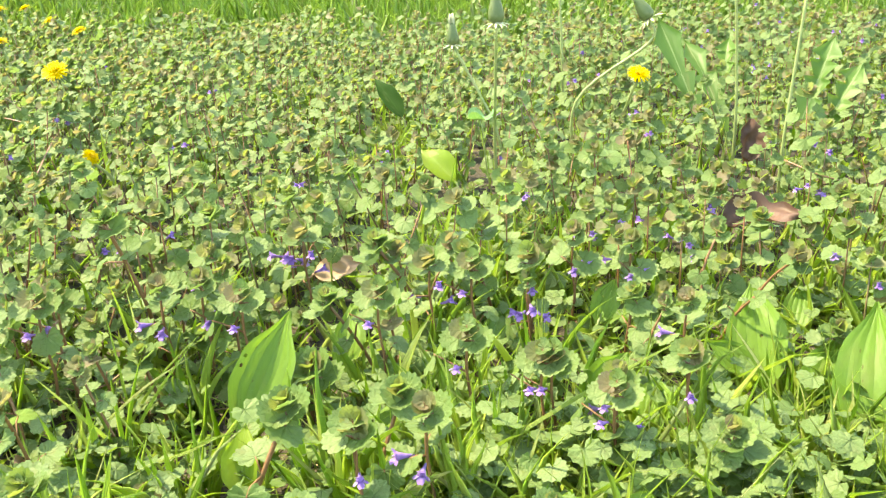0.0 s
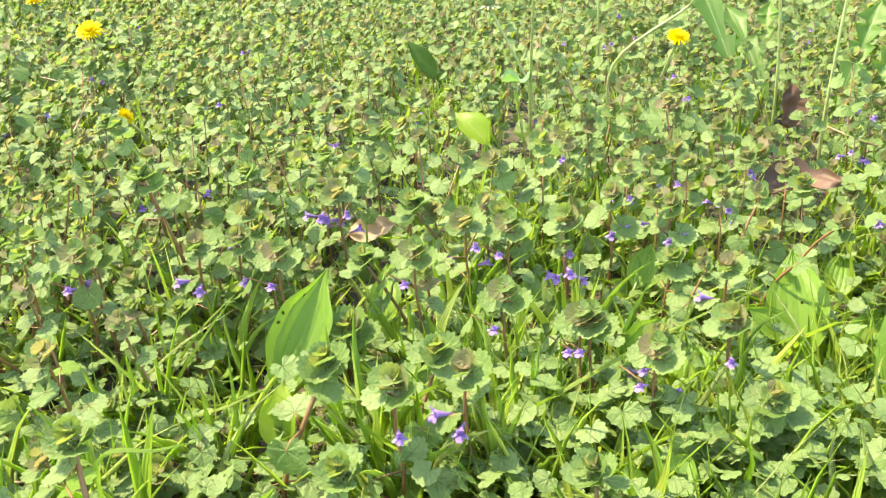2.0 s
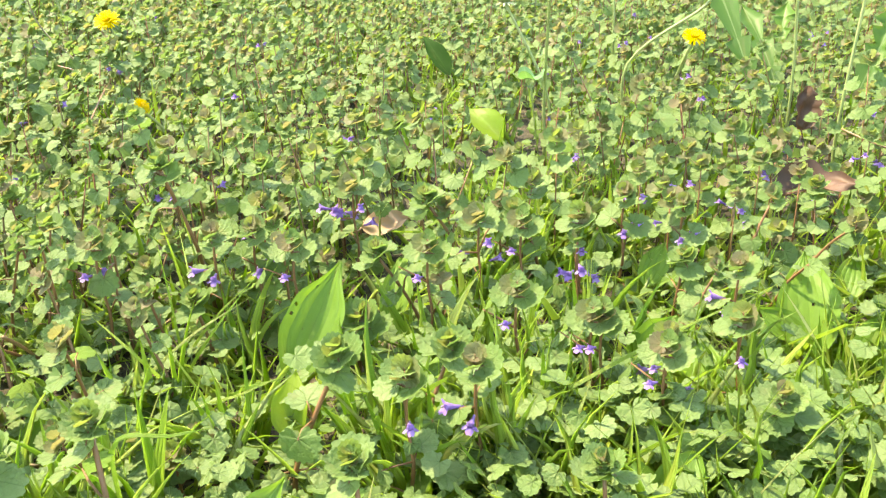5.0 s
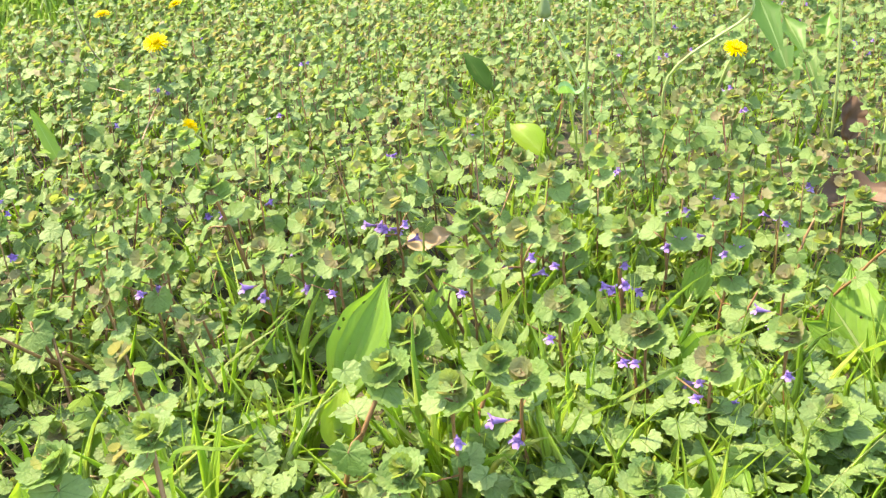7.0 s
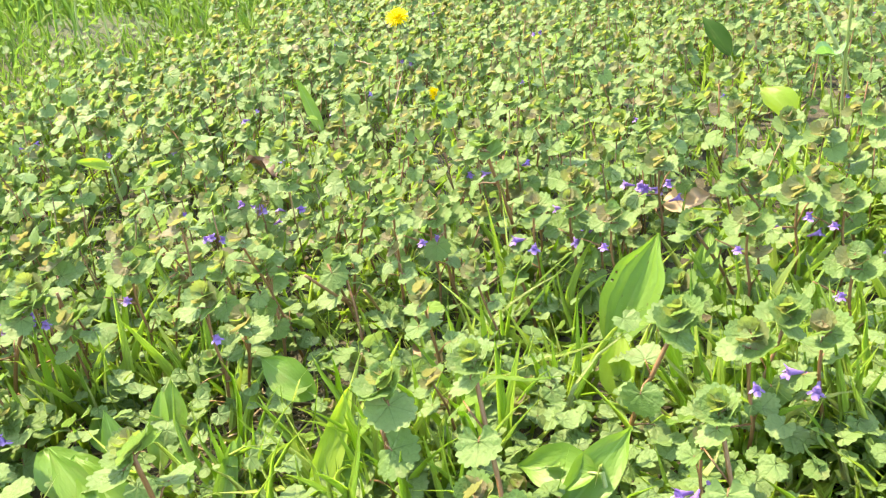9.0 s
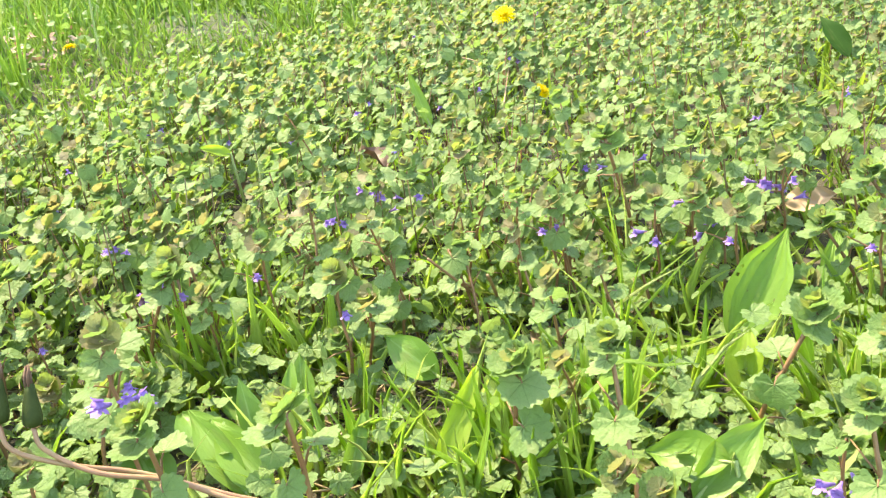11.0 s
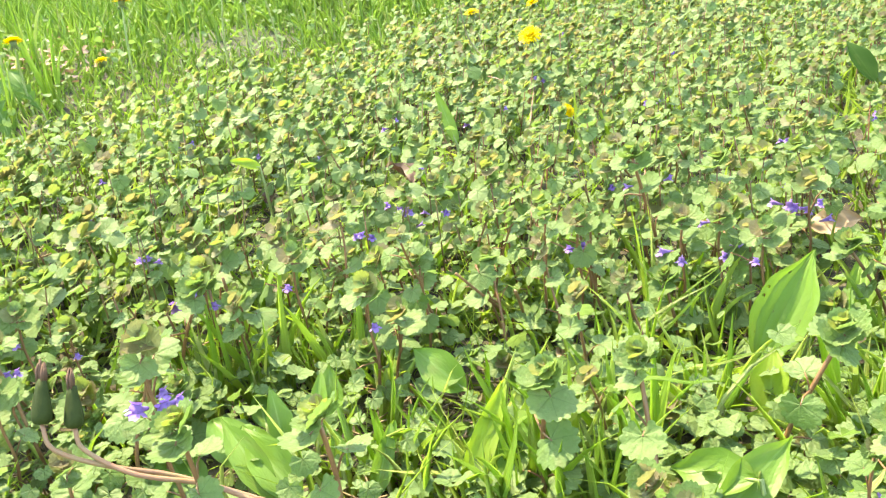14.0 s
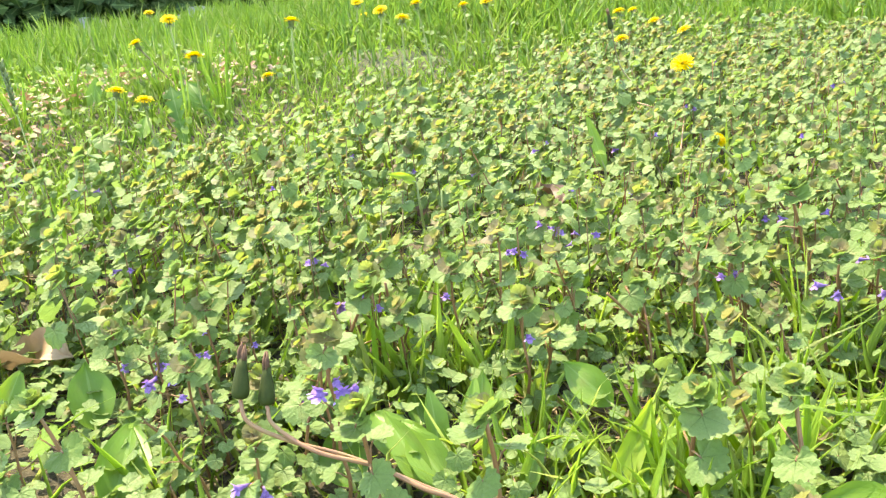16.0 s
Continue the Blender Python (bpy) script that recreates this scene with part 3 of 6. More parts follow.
PLANTAIN = [(0.161, 0.611, 0.022, 0.191, 0.671, 0.105, 0.045), (0.213, 0.704, 0.019, 0.215, 0.757, 0.074, 0.023), (0.188, 0.548, 0.018, 0.184, 0.577, 0.062, 0.027), (0.562, 0.731, 0.004, 0.558, 0.803, 0.077, 0.048), (0.557, 0.747, 0.017, 0.518, 0.757, 0.043, 0.026), (0.621, 0.647, 0.004, 0.633, 0.72, 0.099, 0.052), (0.588, 0.695, 0.005, 0.619, 0.75, 0.055, 0.035), (0.422, 0.686, 0.023, 0.452, 0.704, 0.058, 0.032), (0.467, 0.652, 0.02, 0.472, 0.681, 0.05, 0.037), (0.428, 0.817, 0.024, 0.445, 0.844, 0.061, 0.026), (0.607, 0.85, 0.0, 0.624, 0.898, 0.037, 0.027)]
BROAD = [(0.099, 1.531, 0.065, 0.045, 1.563, 0.134, 0.034), (0.24, 1.206, 0.045, 0.186, 1.241, 0.09, 0.041), (-0.009, 0.453, 0.046, -0.062, 0.455, 0.075, 0.029), (0.195, 0.406, 0.028, 0.226, 0.458, 0.066, 0.028), (0.216, 0.427, 0.051, 0.159, 0.43, 0.042, 0.03), (-0.068, 0.302, 0.026, -0.128, 0.313, 0.077, 0.023), (-0.054, 0.31, 0.025, -0.112, 0.318, 0.07, 0.029), (-0.1, 0.341, 0.028, -0.122, 0.359, 0.078, 0.02), (-0.099, 0.389, 0.028, -0.111, 0.411, 0.073, 0.021), (0.068, 0.37, 0.021, 0.049, 0.427, 0.053, 0.027), (-0.375, 0.187, 0.037, -0.415, 0.207, 0.092, 0.04)]
BROAD_EDGE_A = [(-0.453, 0.134, 0.05, -0.46, 0.165, 0.088, 0.027), (-0.256, 0.143, 0.031, -0.306, 0.196, 0.07, 0.042), (0.005, 0.495, 0.026, 0.003, 0.55, 0.025, 0.026), (-0.403, 1.036, 0.078, -0.437, 1.044, 0.158, 0.019), (-0.528, 0.75, 0.116, -0.554, 0.723, 0.132, 0.016), (-0.465, 0.737, 0.113, -0.439, 0.769, 0.122, 0.011), (0.236, 0.691, 0.019, 0.273, 0.754, 0.008, 0.022), (0.212, 0.744, 0.02, 0.21, 0.777, 0.063, 0.024), (0.405, 0.829, 0.014, 0.439, 0.827, -0.032, 0.033), (0.04, 0.367, 0.023, 0.041, 0.429, 0.082, 0.019), (-0.017, 0.341, 0.024, -0.02, 0.373, 0.063, 0.015), (0.051, 0.381, 0.023, 0.039, 0.433, 0.038, 0.024)]
BROAD_EDGE_B = [(-1.382, 0.772, 0.136, -1.403, 0.809, 0.177, 0.033), (-1.601, 0.781, 0.196, -1.624, 0.814, 0.258, 0.034), (-1.422, 0.93, 0.16, -1.462, 0.93, 0.213, 0.049), (-0.108, 0.31, 0.038, -0.155, 0.327, 0.062, 0.036), (-0.09, 0.317, 0.037, -0.126, 0.329, 0.062, 0.026), (-0.092, 0.366, 0.028, -0.104, 0.394, 0.075, 0.018), (-0.148, 0.368, 0.029, -0.174, 0.386, 0.045, 0.021), (-0.055, 0.352, 0.026, -0.068, 0.363, 0.051, 0.014), (-0.022, 0.362, 0.024, -0.047, 0.385, 0.039, 0.02), (0.443, 0.513, 0.029, 0.458, 0.532, 0.056, 0.031), (0.43, 0.513, 0.028, 0.419, 0.53, 0.049, 0.022), (0.296, 0.499, 0.023, 0.285, 0.526, 0.026, 0.018)]
BROAD_EDGE_C = [(0.312, 0.503, 0.022, 0.312, 0.532, 0.026, 0.015), (0.017, 0.499, 0.024, 0.013, 0.538, 0.039, 0.025), (0.551, 0.547, 0.016, 0.547, 0.577, 0.02, 0.028), (-0.126, 0.274, 0.028, -0.171, 0.292, 0.05, 0.038), (-0.034, 0.368, 0.024, -0.033, 0.391, 0.052, 0.013), (0.081, 0.411, 0.022, 0.025, 0.446, 0.041, 0.034), (0.425, 0.859, 0.014, 0.403, 0.87, -0.03, 0.028), (0.33, 0.786, 0.016, 0.339, 0.829, 0.033, 0.023), (0.352, 0.695, 0.014, 0.374, 0.742, 0.033, 0.028)]
BROAD_EDGE = BROAD_EDGE_A + BROAD_EDGE_B + BROAD_EDGE_C
TOOTHED = [(0.606, 1.465, 0.024, 0.528, 1.57, 0.221, 0.057), (0.641, 1.501, 0.024, 0.58, 1.621, 0.181, 0.051), (0.65, 1.708, 0.025, 0.673, 1.789, 0.156, 0.051), (0.731, 1.473, 0.02, 0.801, 1.551, 0.181, 0.058), (0.749, 1.442, 0.019, 0.835, 1.509, 0.143, 0.057), (-1.268, 0.81, 0.116, -1.32, 0.829, 0.24, 0.049), (-1.357, 0.938, 0.141, -1.421, 0.926, 0.237, 0.047), (0.539, 2.378, 0.037, 0.467, 2.444, 0.132, 0.061)]
# tips of the shoots that stand out
TIPS_A = [(0.154, 0.399, 0.133), (0.24, 0.523, 0.105), (0.301, 0.566, 0.093), (0.287, 0.409, 0.118), (0.03, 0.262, 0.141), (-0.036, 0.221, 0.142), (0.21, 0.654, 0.058), (0.31, 0.81, 0.097), (0.132, 0.855, 0.138), (0.158, 0.971, 0.13), (0.23, 0.8, 0.11), (-0.149, 0.728, 0.123), (0.21, 0.705, 0.097), (-0.289, 0.448, 0.11), (-0.439, 0.492, 0.095), (-0.138, 0.572, 0.108), (-0.1, 0.447, 0.068), (0.02, 0.715, 0.16), (0.07, 0.805, 0.134), (-0.398, 0.356, 0.124)]
TIPS_B = [(-0.233, 0.398, 0.122), (-0.173, 0.305, 0.128), (-0.574, 0.496, 0.115), (-0.378, 0.447, 0.143), (-0.067, 0.585, 0.1), (-0.164, 0.604, 0.085), (-0.281, 0.243, 0.129), (0.39, 0.705, 0.045), (0.287, 0.917, 0.062), (0.089, 0.721, 0.05), (0.077, 0.639, 0.075), (0.405, 0.473, 0.081), (0.511, 0.571, 0.068), (0.097, 0.39, 0.112), (0.459, 0.767, 0.078), (-0.24, 0.106, 0.14), (0.585, 0.921, 0.09), (0.616, 0.747, 0.056), (0.682, 1.005, 0.087), (-0.223, 1.04, 0.122)]
HERO = [(x, y, max(0.035, z - float(ground_height(x, y)))) for x, y, z in TIPS_A + TIPS_B]
CLEARINGS = [(q[0], q[1], 0.030, 0.06) for q in PLANTAIN + BROAD + BROAD_EDGE] + [(q[0], q[1], 0.026, 0.02) for q in HERO]
CLEARINGS += [(q[0] - 0.042, q[1] + 0.012, 0.034, 0.03) for q in PLANTAIN + BROAD + BROAD_EDGE + TOOTHED]
CLEARINGS += [(q[0], q[1], 0.04, 0.16) for q in ((0.166, 0.872, 0.048), (0.150, 0.872, 0.048), (0.615, 1.062, 0.042), (-0.511, 0.19, 0.065), (0.643, 1.351, 0.032), (-0.391, 0.872, 0.076))]
CLEARINGS += [(q[0], q[1], 0.018, 0.03) for q in FLOWER_SPOTS]
CLEARINGS += [(-0.291, 1.193, 0.03, 0.30), (0.213, 1.22, 0.068, 0.24), (0.072, 1.54, 0.05, 0.22), (-0.465, 0.74, 0.03, 0.08), (-0.528, 0.75, 0.03, 0.08)]
CLEARINGS += [(-0.061, 0.487, 0.042, 0.13), (0.176, 0.64, 0.04, 0.11), (0.176, 0.455, 0.034, 0.10), (0.545, 0.70, 0.045, 0.12), (-0.09, 0.20, 0.05, 0.04), (-0.04, 0.24, 0.05, 0.04), (-0.36, 0.25, 0.06, 0.03), (-0.05, 0.43, 0.05, 0.05), (0.13, 0.62, 0.045, 0.03), (0.52, 0.75, 0.045, 0.03), (0.17, 0.56, 0.04, 0.04)]


def crowded(x, y):
    """Close to a larger plant or a fallen leaf, on its open side, ivy stays low."""
    for cx, cy, r, reach in CLEARINGS:
        if abs(x - cx) > 0.32 or abs(y - cy) > 0.32:
            continue
        ex, ey = EYE_PLAN[0] - cx, EYE_PLAN[1] - cy
        d = math.hypot(ex, ey)
        t = max(0.0, min(reach, ((x - cx) * ex + (y - cy) * ey) / d))
        if math.hypot(x - cx - ex / d * t, y - cy - ey / d * t) < r:
            return True
    return False


def in_patch(x, y):
    """How much of the place is taken by ivy, 0 to 1, by the plan."""
    w = 0.10 * wander(x, y, 3.0, 5.0)
    west = (x + 1.08 + 0.10 * (y - 0.4) + w) / 0.16
    north = (2.72 + 0.12 * x + 2 * w - y) / 0.25
    return max(0.0, min(1.0, west, north))


def grassy(x, y):
    """Where grass and low leaves push the ivy back, 0 to 1."""
    a = math.exp(-(((x - 0.50) / 0.20) ** 2 + ((y - 0.60) / 0.13) ** 2))
    b = math.exp(-(((x + 0.02) / 0.10) ** 2 + ((y - 0.36) / 0.09) ** 2))
    c = 0.7 * math.exp(-(((x - 0.38) / 0.12) ** 2 + ((y - 0.56) / 0.10) ** 2))
    return min(1.0, a + b + c)


def ruddy_quarter(x, y):
    """The sunnier far corner, where the shoots are bronzed, thinner and full of flowers."""
    return x > 0.12 + 0.25 * wander(x, y, 2.0, 15.0) and y > 0.95


def ivy_height(x, y, r):
    base = 0.078 + 0.030 * wander(x, y, 6.0, 2.0) + 0.03 * wander(x, y, 17.0, 9.0)
    base *= 1.0 - 0.55 * grassy(x, y)
    if r.random() < 0.35:
        base *= 1.4
    if ruddy_quarter(x, y):
        return max(0.03, min(0.16, base * r.uniform(0.45, 1.7)))
    return max(0.026, min(0.135, base * r.uniform(0.6, 1.25)))


def in_view(x, y, margin=0.12):
    """Inside the fan of plan that the place is looked at from."""
    dx, dy = x - EYE_PLAN[0], y - EYE_PLAN[1]
    d = math.hypot(dx, dy)
    a = math.degrees(math.atan2(-dx, dy))
    return d > 0.30 and -40 - 100 * margin / max(d, 0.2) * 0.5 < a < 80 + 100 * margin / max(d, 0.2) * 0.5


def plan_shoots():
    r = np.random.default_rng(11)
    spots = []
    for x, y, h in FLOWER_SPOTS:
        d = math.hypot(x - EYE_PLAN[0], y - EYE_PLAN[1])
        spots.append((x + 0.015 * (x - EYE_PLAN[0]) / d, y + 0.015 * (y - EYE_PLAN[1]) / d, h / 0.80, int(r.choice((1, 2, 3), p=(0.55, 0.3, 0.15)))))
    spots += [(x, y, h / 0.80, 5) for x, y, h in FLOWERS_FULL]
    spots += [(x, y, h, -1) for x, y, h in HERO]
    step = 0.0385
    for j in range(int(3.0 / step)):
        for i in range(int(3.0 / step)):
            x, y = -1.35 + (i + r.uniform(-0.5, 0.5)) * step, 0.10 + (j + r.uniform(-0.5, 0.5)) * step
            keep = in_patch(x, y) * (1.0 - 0.75 * grassy(x, y))
            if math.hypot(x - EYE_PLAN[0], y - EYE_PLAN[1]) > 1.0:
                keep *= 0.72 if ruddy_quarter(x, y) else 0.88
            if r.random() < keep and in_view(x, y):
                h = ivy_height(x, y, r)
                if math.hypot(x - EYE_PLAN[0], y - EYE_PLAN[1]) < 0.66 and h > 0.05:
                    if r.random() < 0.4:
                        continue
                    if r.random() < 0.6:
                        h = r.uniform(0.028, 0.042)
                if h > 0.035 and crowded(x, y):
                    if r.random() < 0.75:
                        continue
                    h = 0.028
                spots.append((x, y, h, 1 if r.random() < (0.10 if ruddy_quarter(x, y) else 0.010) else 0))
    return spots


SHOOTS = plan_shoots()
SHOOTS.sort(key=lambda s: math.hypot(s[0] - EYE_PLAN[0], s[1] - EYE_PLAN[1]))
NEAR_SHOOTS = 290


def build_ivy():
    r = np.random.default_rng(23)
    made = {}
    for n, (x, y, h, fl) in enumerate(SHOOTS[:NEAR_SHOOTS]):
        size = min((0.045, 0.07, 0.095, 0.125), key=lambda q: abs(q - h))
        strong, fl = fl < 0, max(0, fl)
        key = (size, fl, int(r.integers(6)) if not fl else int(r.integers(2)), strong)
        turn = r.uniform(-35, 35) if not fl else r.uniform(-6, 6) + math.degrees(math.atan2(-(x - EYE_PLAN[0]), y - EYE_PLAN[1]))
        m = pose(0, 0, 0, 0, 0, turn) @ Matrix.Scale(h / size, 4)
        if key not in made:
            made[key] = ivy_shoot(100 + len(made), size, fl, m, strong)
            thing = made[key][0]
        else:
            thing = copy_thing(made[key][0], m)
            thing.matrix_basis = m
        tip = m @ made[key][1] if strong else Vector((0, 0, 0))
        thing.location = (x - tip.x, y - tip.y, float(ground_height(x - tip.x, y - tip.y)))
    heap = Heap()
    bags = {}
    stems = []
    for x, y, h, fl in SHOOTS[NEAR_SHOOTS:]:
        d = math.hypot(x - EYE_PLAN[0], y - EYE_PLAN[1])
        pts, items = plan_ivy(r, h, max(0, fl), fl < 0, 0.9 if ruddy_quarter(x, y) else (0.45 if x > -0.3 else 0.2), 1.0 + 0.25 * min(1.0, max(0.0, (-0.15 - x) / 0.4)))
        turn = math.atan2(-(x - EYE_PLAN[0]), y - EYE_PLAN[1]) if fl > 0 else 0.0
        if fl < 0:
            x, y = x - pts[-1][0], y - pts[-1][1]
        base = shift(x, y, float(ground_height(x, y))) @ rot(0, 0, turn)
        for kind, i, at in items:
            bags.setdefault((kind, i, d < 1.12 and np.linalg.norm(at[:3, 0]) > 0.009), []).append(base @ at)
        top = np.array(pts[-1])
        z = np.array((0, 0, 1.0))
        along = top / np.linalg.norm(top)
        side = np.cross(along, (0.3, 1, 0))
        side /= np.linalg.norm(side)
        m = np.eye(4)
        m[:3, 0], m[:3, 1], m[:3, 2] = side * 0.0012, np.cross(along, side) * 0.0012, top
        stems.append(base @ m)
    for (kind, i, near), mats in bags.items():
        if kind == "flower":
            heap.put(FLOWER_NUMBERED, mats)
        else:
            shape = (LEAF_MIDDLE if near else LEAF_FAR)[i]
            numbered = shape.moved(np.eye(4))
            numbered.m = [{"leaf": 0, "young": 1, "bronze": 2}[kind]] * len(numbered.f)
            heap.put(numbered, mats)
    rod = tube([(0, 0, 0), (0, 0, 0.5), (0, 0, 1)], [1.0, 0.8, 0.6], 4)
    rod.m = [3] * len(rod.f)
    heap.put(rod, stems)
    ob = heap.build("ground_ivy_carpet", [ivy_mat, young_mat, bronze_mat, stem_mat, violet_mat])
    tagged(ob, "dense carpet of ground ivy with scalloped leaves and violet flowers", "ground ivy", kind="stuff")


FLOWER_NUMBERED = FLOWER.moved(np.eye(4))
FLOWER_NUMBERED.m = [4] * len(FLOWER_NUMBERED.f)
build_ivy()


def low_leaves():
    """Creeping ivy leaves close to the soil between the shoots."""
    r = np.random.default_rng(31)
    bags = {0: [], 1: [], 2: [], 3: []}
    for n in range(19000):
        x, y = r.uniform(-1.2, 1.5), r.uniform(0.12, 2.7)
        if not in_view(x, y) or r.random() > max(0.1, in_patch(x, y)):
            continue
        d = math.hypot(x - EYE_PLAN[0], y - EYE_PLAN[1])
        if d > 0.95 and r.random() < (0.75 if d > 1.3 or ruddy_quarter(x, y) else 0.35):
            continue
        if wander(x, y, 9.0, 4.0) > 0.42 and d < 1.0:
            continue
        if r.random() < 0.8 * grassy(x, y) or (d < 0.9 and crowded(x, y) and r.random() < 0.7):
            continue
        z = float(ground_height(x, y)) + r.uniform(0.008, 0.036)
        m = shift(x, y, z) @ rot(0, 0, r.uniform(-3.14, 3.14)) @ rot(r.normal(0.15, 0.3), r.normal(0, 0.3), 0) @ grow(r.uniform(0.013, 0.026))
        bags[int(r.integers(4))].append(m)
    for cx, cy, sx, sy, count in ((0.52, 0.59, 0.11, 0.07, 470), (0.38, 0.55, 0.07, 0.06, 170), (0.02, 0.36, 0.09, 0.05, 180), (0.15, 0.43, 0.07, 0.05, 180), (-0.25, 0.30, 0.10, 0.07, 150), (0.28, 0.47, 0.07, 0.05, 200), (0.32, 0.72, 0.10, 0.10, 300), (0.12, 0.55, 0.10, 0.08, 200), (0.55, 0.75, 0.10, 0.08, 180), (-0.05, 0.50, 0.12, 0.08, 200), (0.43, 0.485, 0.09, 0.035, 330), (-0.47, 0.20, 0.09, 0.06, 240), (-0.25, 0.19, 0.07, 0.05, 150), (-0.16, 0.33, 0.06, 0.05, 120), (0.50, 0.57, 0.11, 0.022, 330)):
        for n in range(count):
            x, y = r.normal(cx, sx), r.normal(cy, sy)
            z = float(ground_height(x, y)) + r.uniform(0.026, 0.05) + (0.016 if cx > 0.4 and cy < 0.6 else 0.0) + (0.010 if sy < 0.03 else 0.0)
            if math.hypot(x - EYE_PLAN[0], y - EYE_PLAN[1]) > 0.36 and not (crowded(x, y) and r.random() < 0.55):
                bags[int(r.integers(4))].append(shift(x, y, z) @ rot(0, 0, r.uniform(-3.14, 3.14)) @ rot(r.normal(0.1, 0.25), r.normal(0, 0.25), 0) @ grow(r.uniform(0.012, 0.023)))
    heap = Heap()
    for i, mats in bags.items():
        heap.put(LEAF_MIDDLE[i], [m for m in mats if m[1, 3] < 0.72])
        heap.put(LEAF_FAR[i], [m for m in mats if m[1, 3] >= 0.72])
    tagged(heap.build("creeping_ivy_leaves", [ivy_mat, stem_mat]), "low creeping ground ivy leaves close to the soil", "ground ivy", kind="stuff")


low_leaves()

# ---- grass ----


def blade_shape(bend, n=4, tip=0.04):
    """A narrow blade one unit high and one unit wide, folded along its middle, bending towards +y."""
    s = Shape()
    v, uv, f = [], [], []
    for i in range(n + 1):
        t = i / n
        w = 0.5 * (1 - t ** 2.2) * (0.75 + 0.5 * t * (1 - t)) + tip * 0.1
        y, z = bend * t * t, t - 0.35 * abs(bend) * t ** 3
        v += [(-w, y, z), (0, y + 0.0, z - 0.0), (w, y, z)]
        v[-2] = (0, y + 0.18 * w, z)
        uv += [(-0.5, t), (0, t), (0.5, t)]
    for i in range(n):
        a = 3 * i
        f += [(a, a + 1, a + 4, a + 3), (a + 1, a + 2, a + 5, a + 4)]
    return s.add(v, f, 0, uv)


BLADES = [blade_shape(b) for b in (0.05, 0.25, 0.5, 0.85, 1.1)]
BLADES_FAR = [blade_shape(b, 2) for b in (0.05, 0.3, 0.55)]


def blade_pose(r, x, y, height, width, lean=0.2, z=None):
    g = float(ground_height(x, y)) - 0.003 if z is None else z
    m = shift(x, y, g) @ rot(0, 0, r.uniform(-3.14, 3.14)) @ rot(r.normal(0, lean), r.normal(0, lean), 0)
    scale = np.diag((width, height, height, 1.0))
    return m @ scale


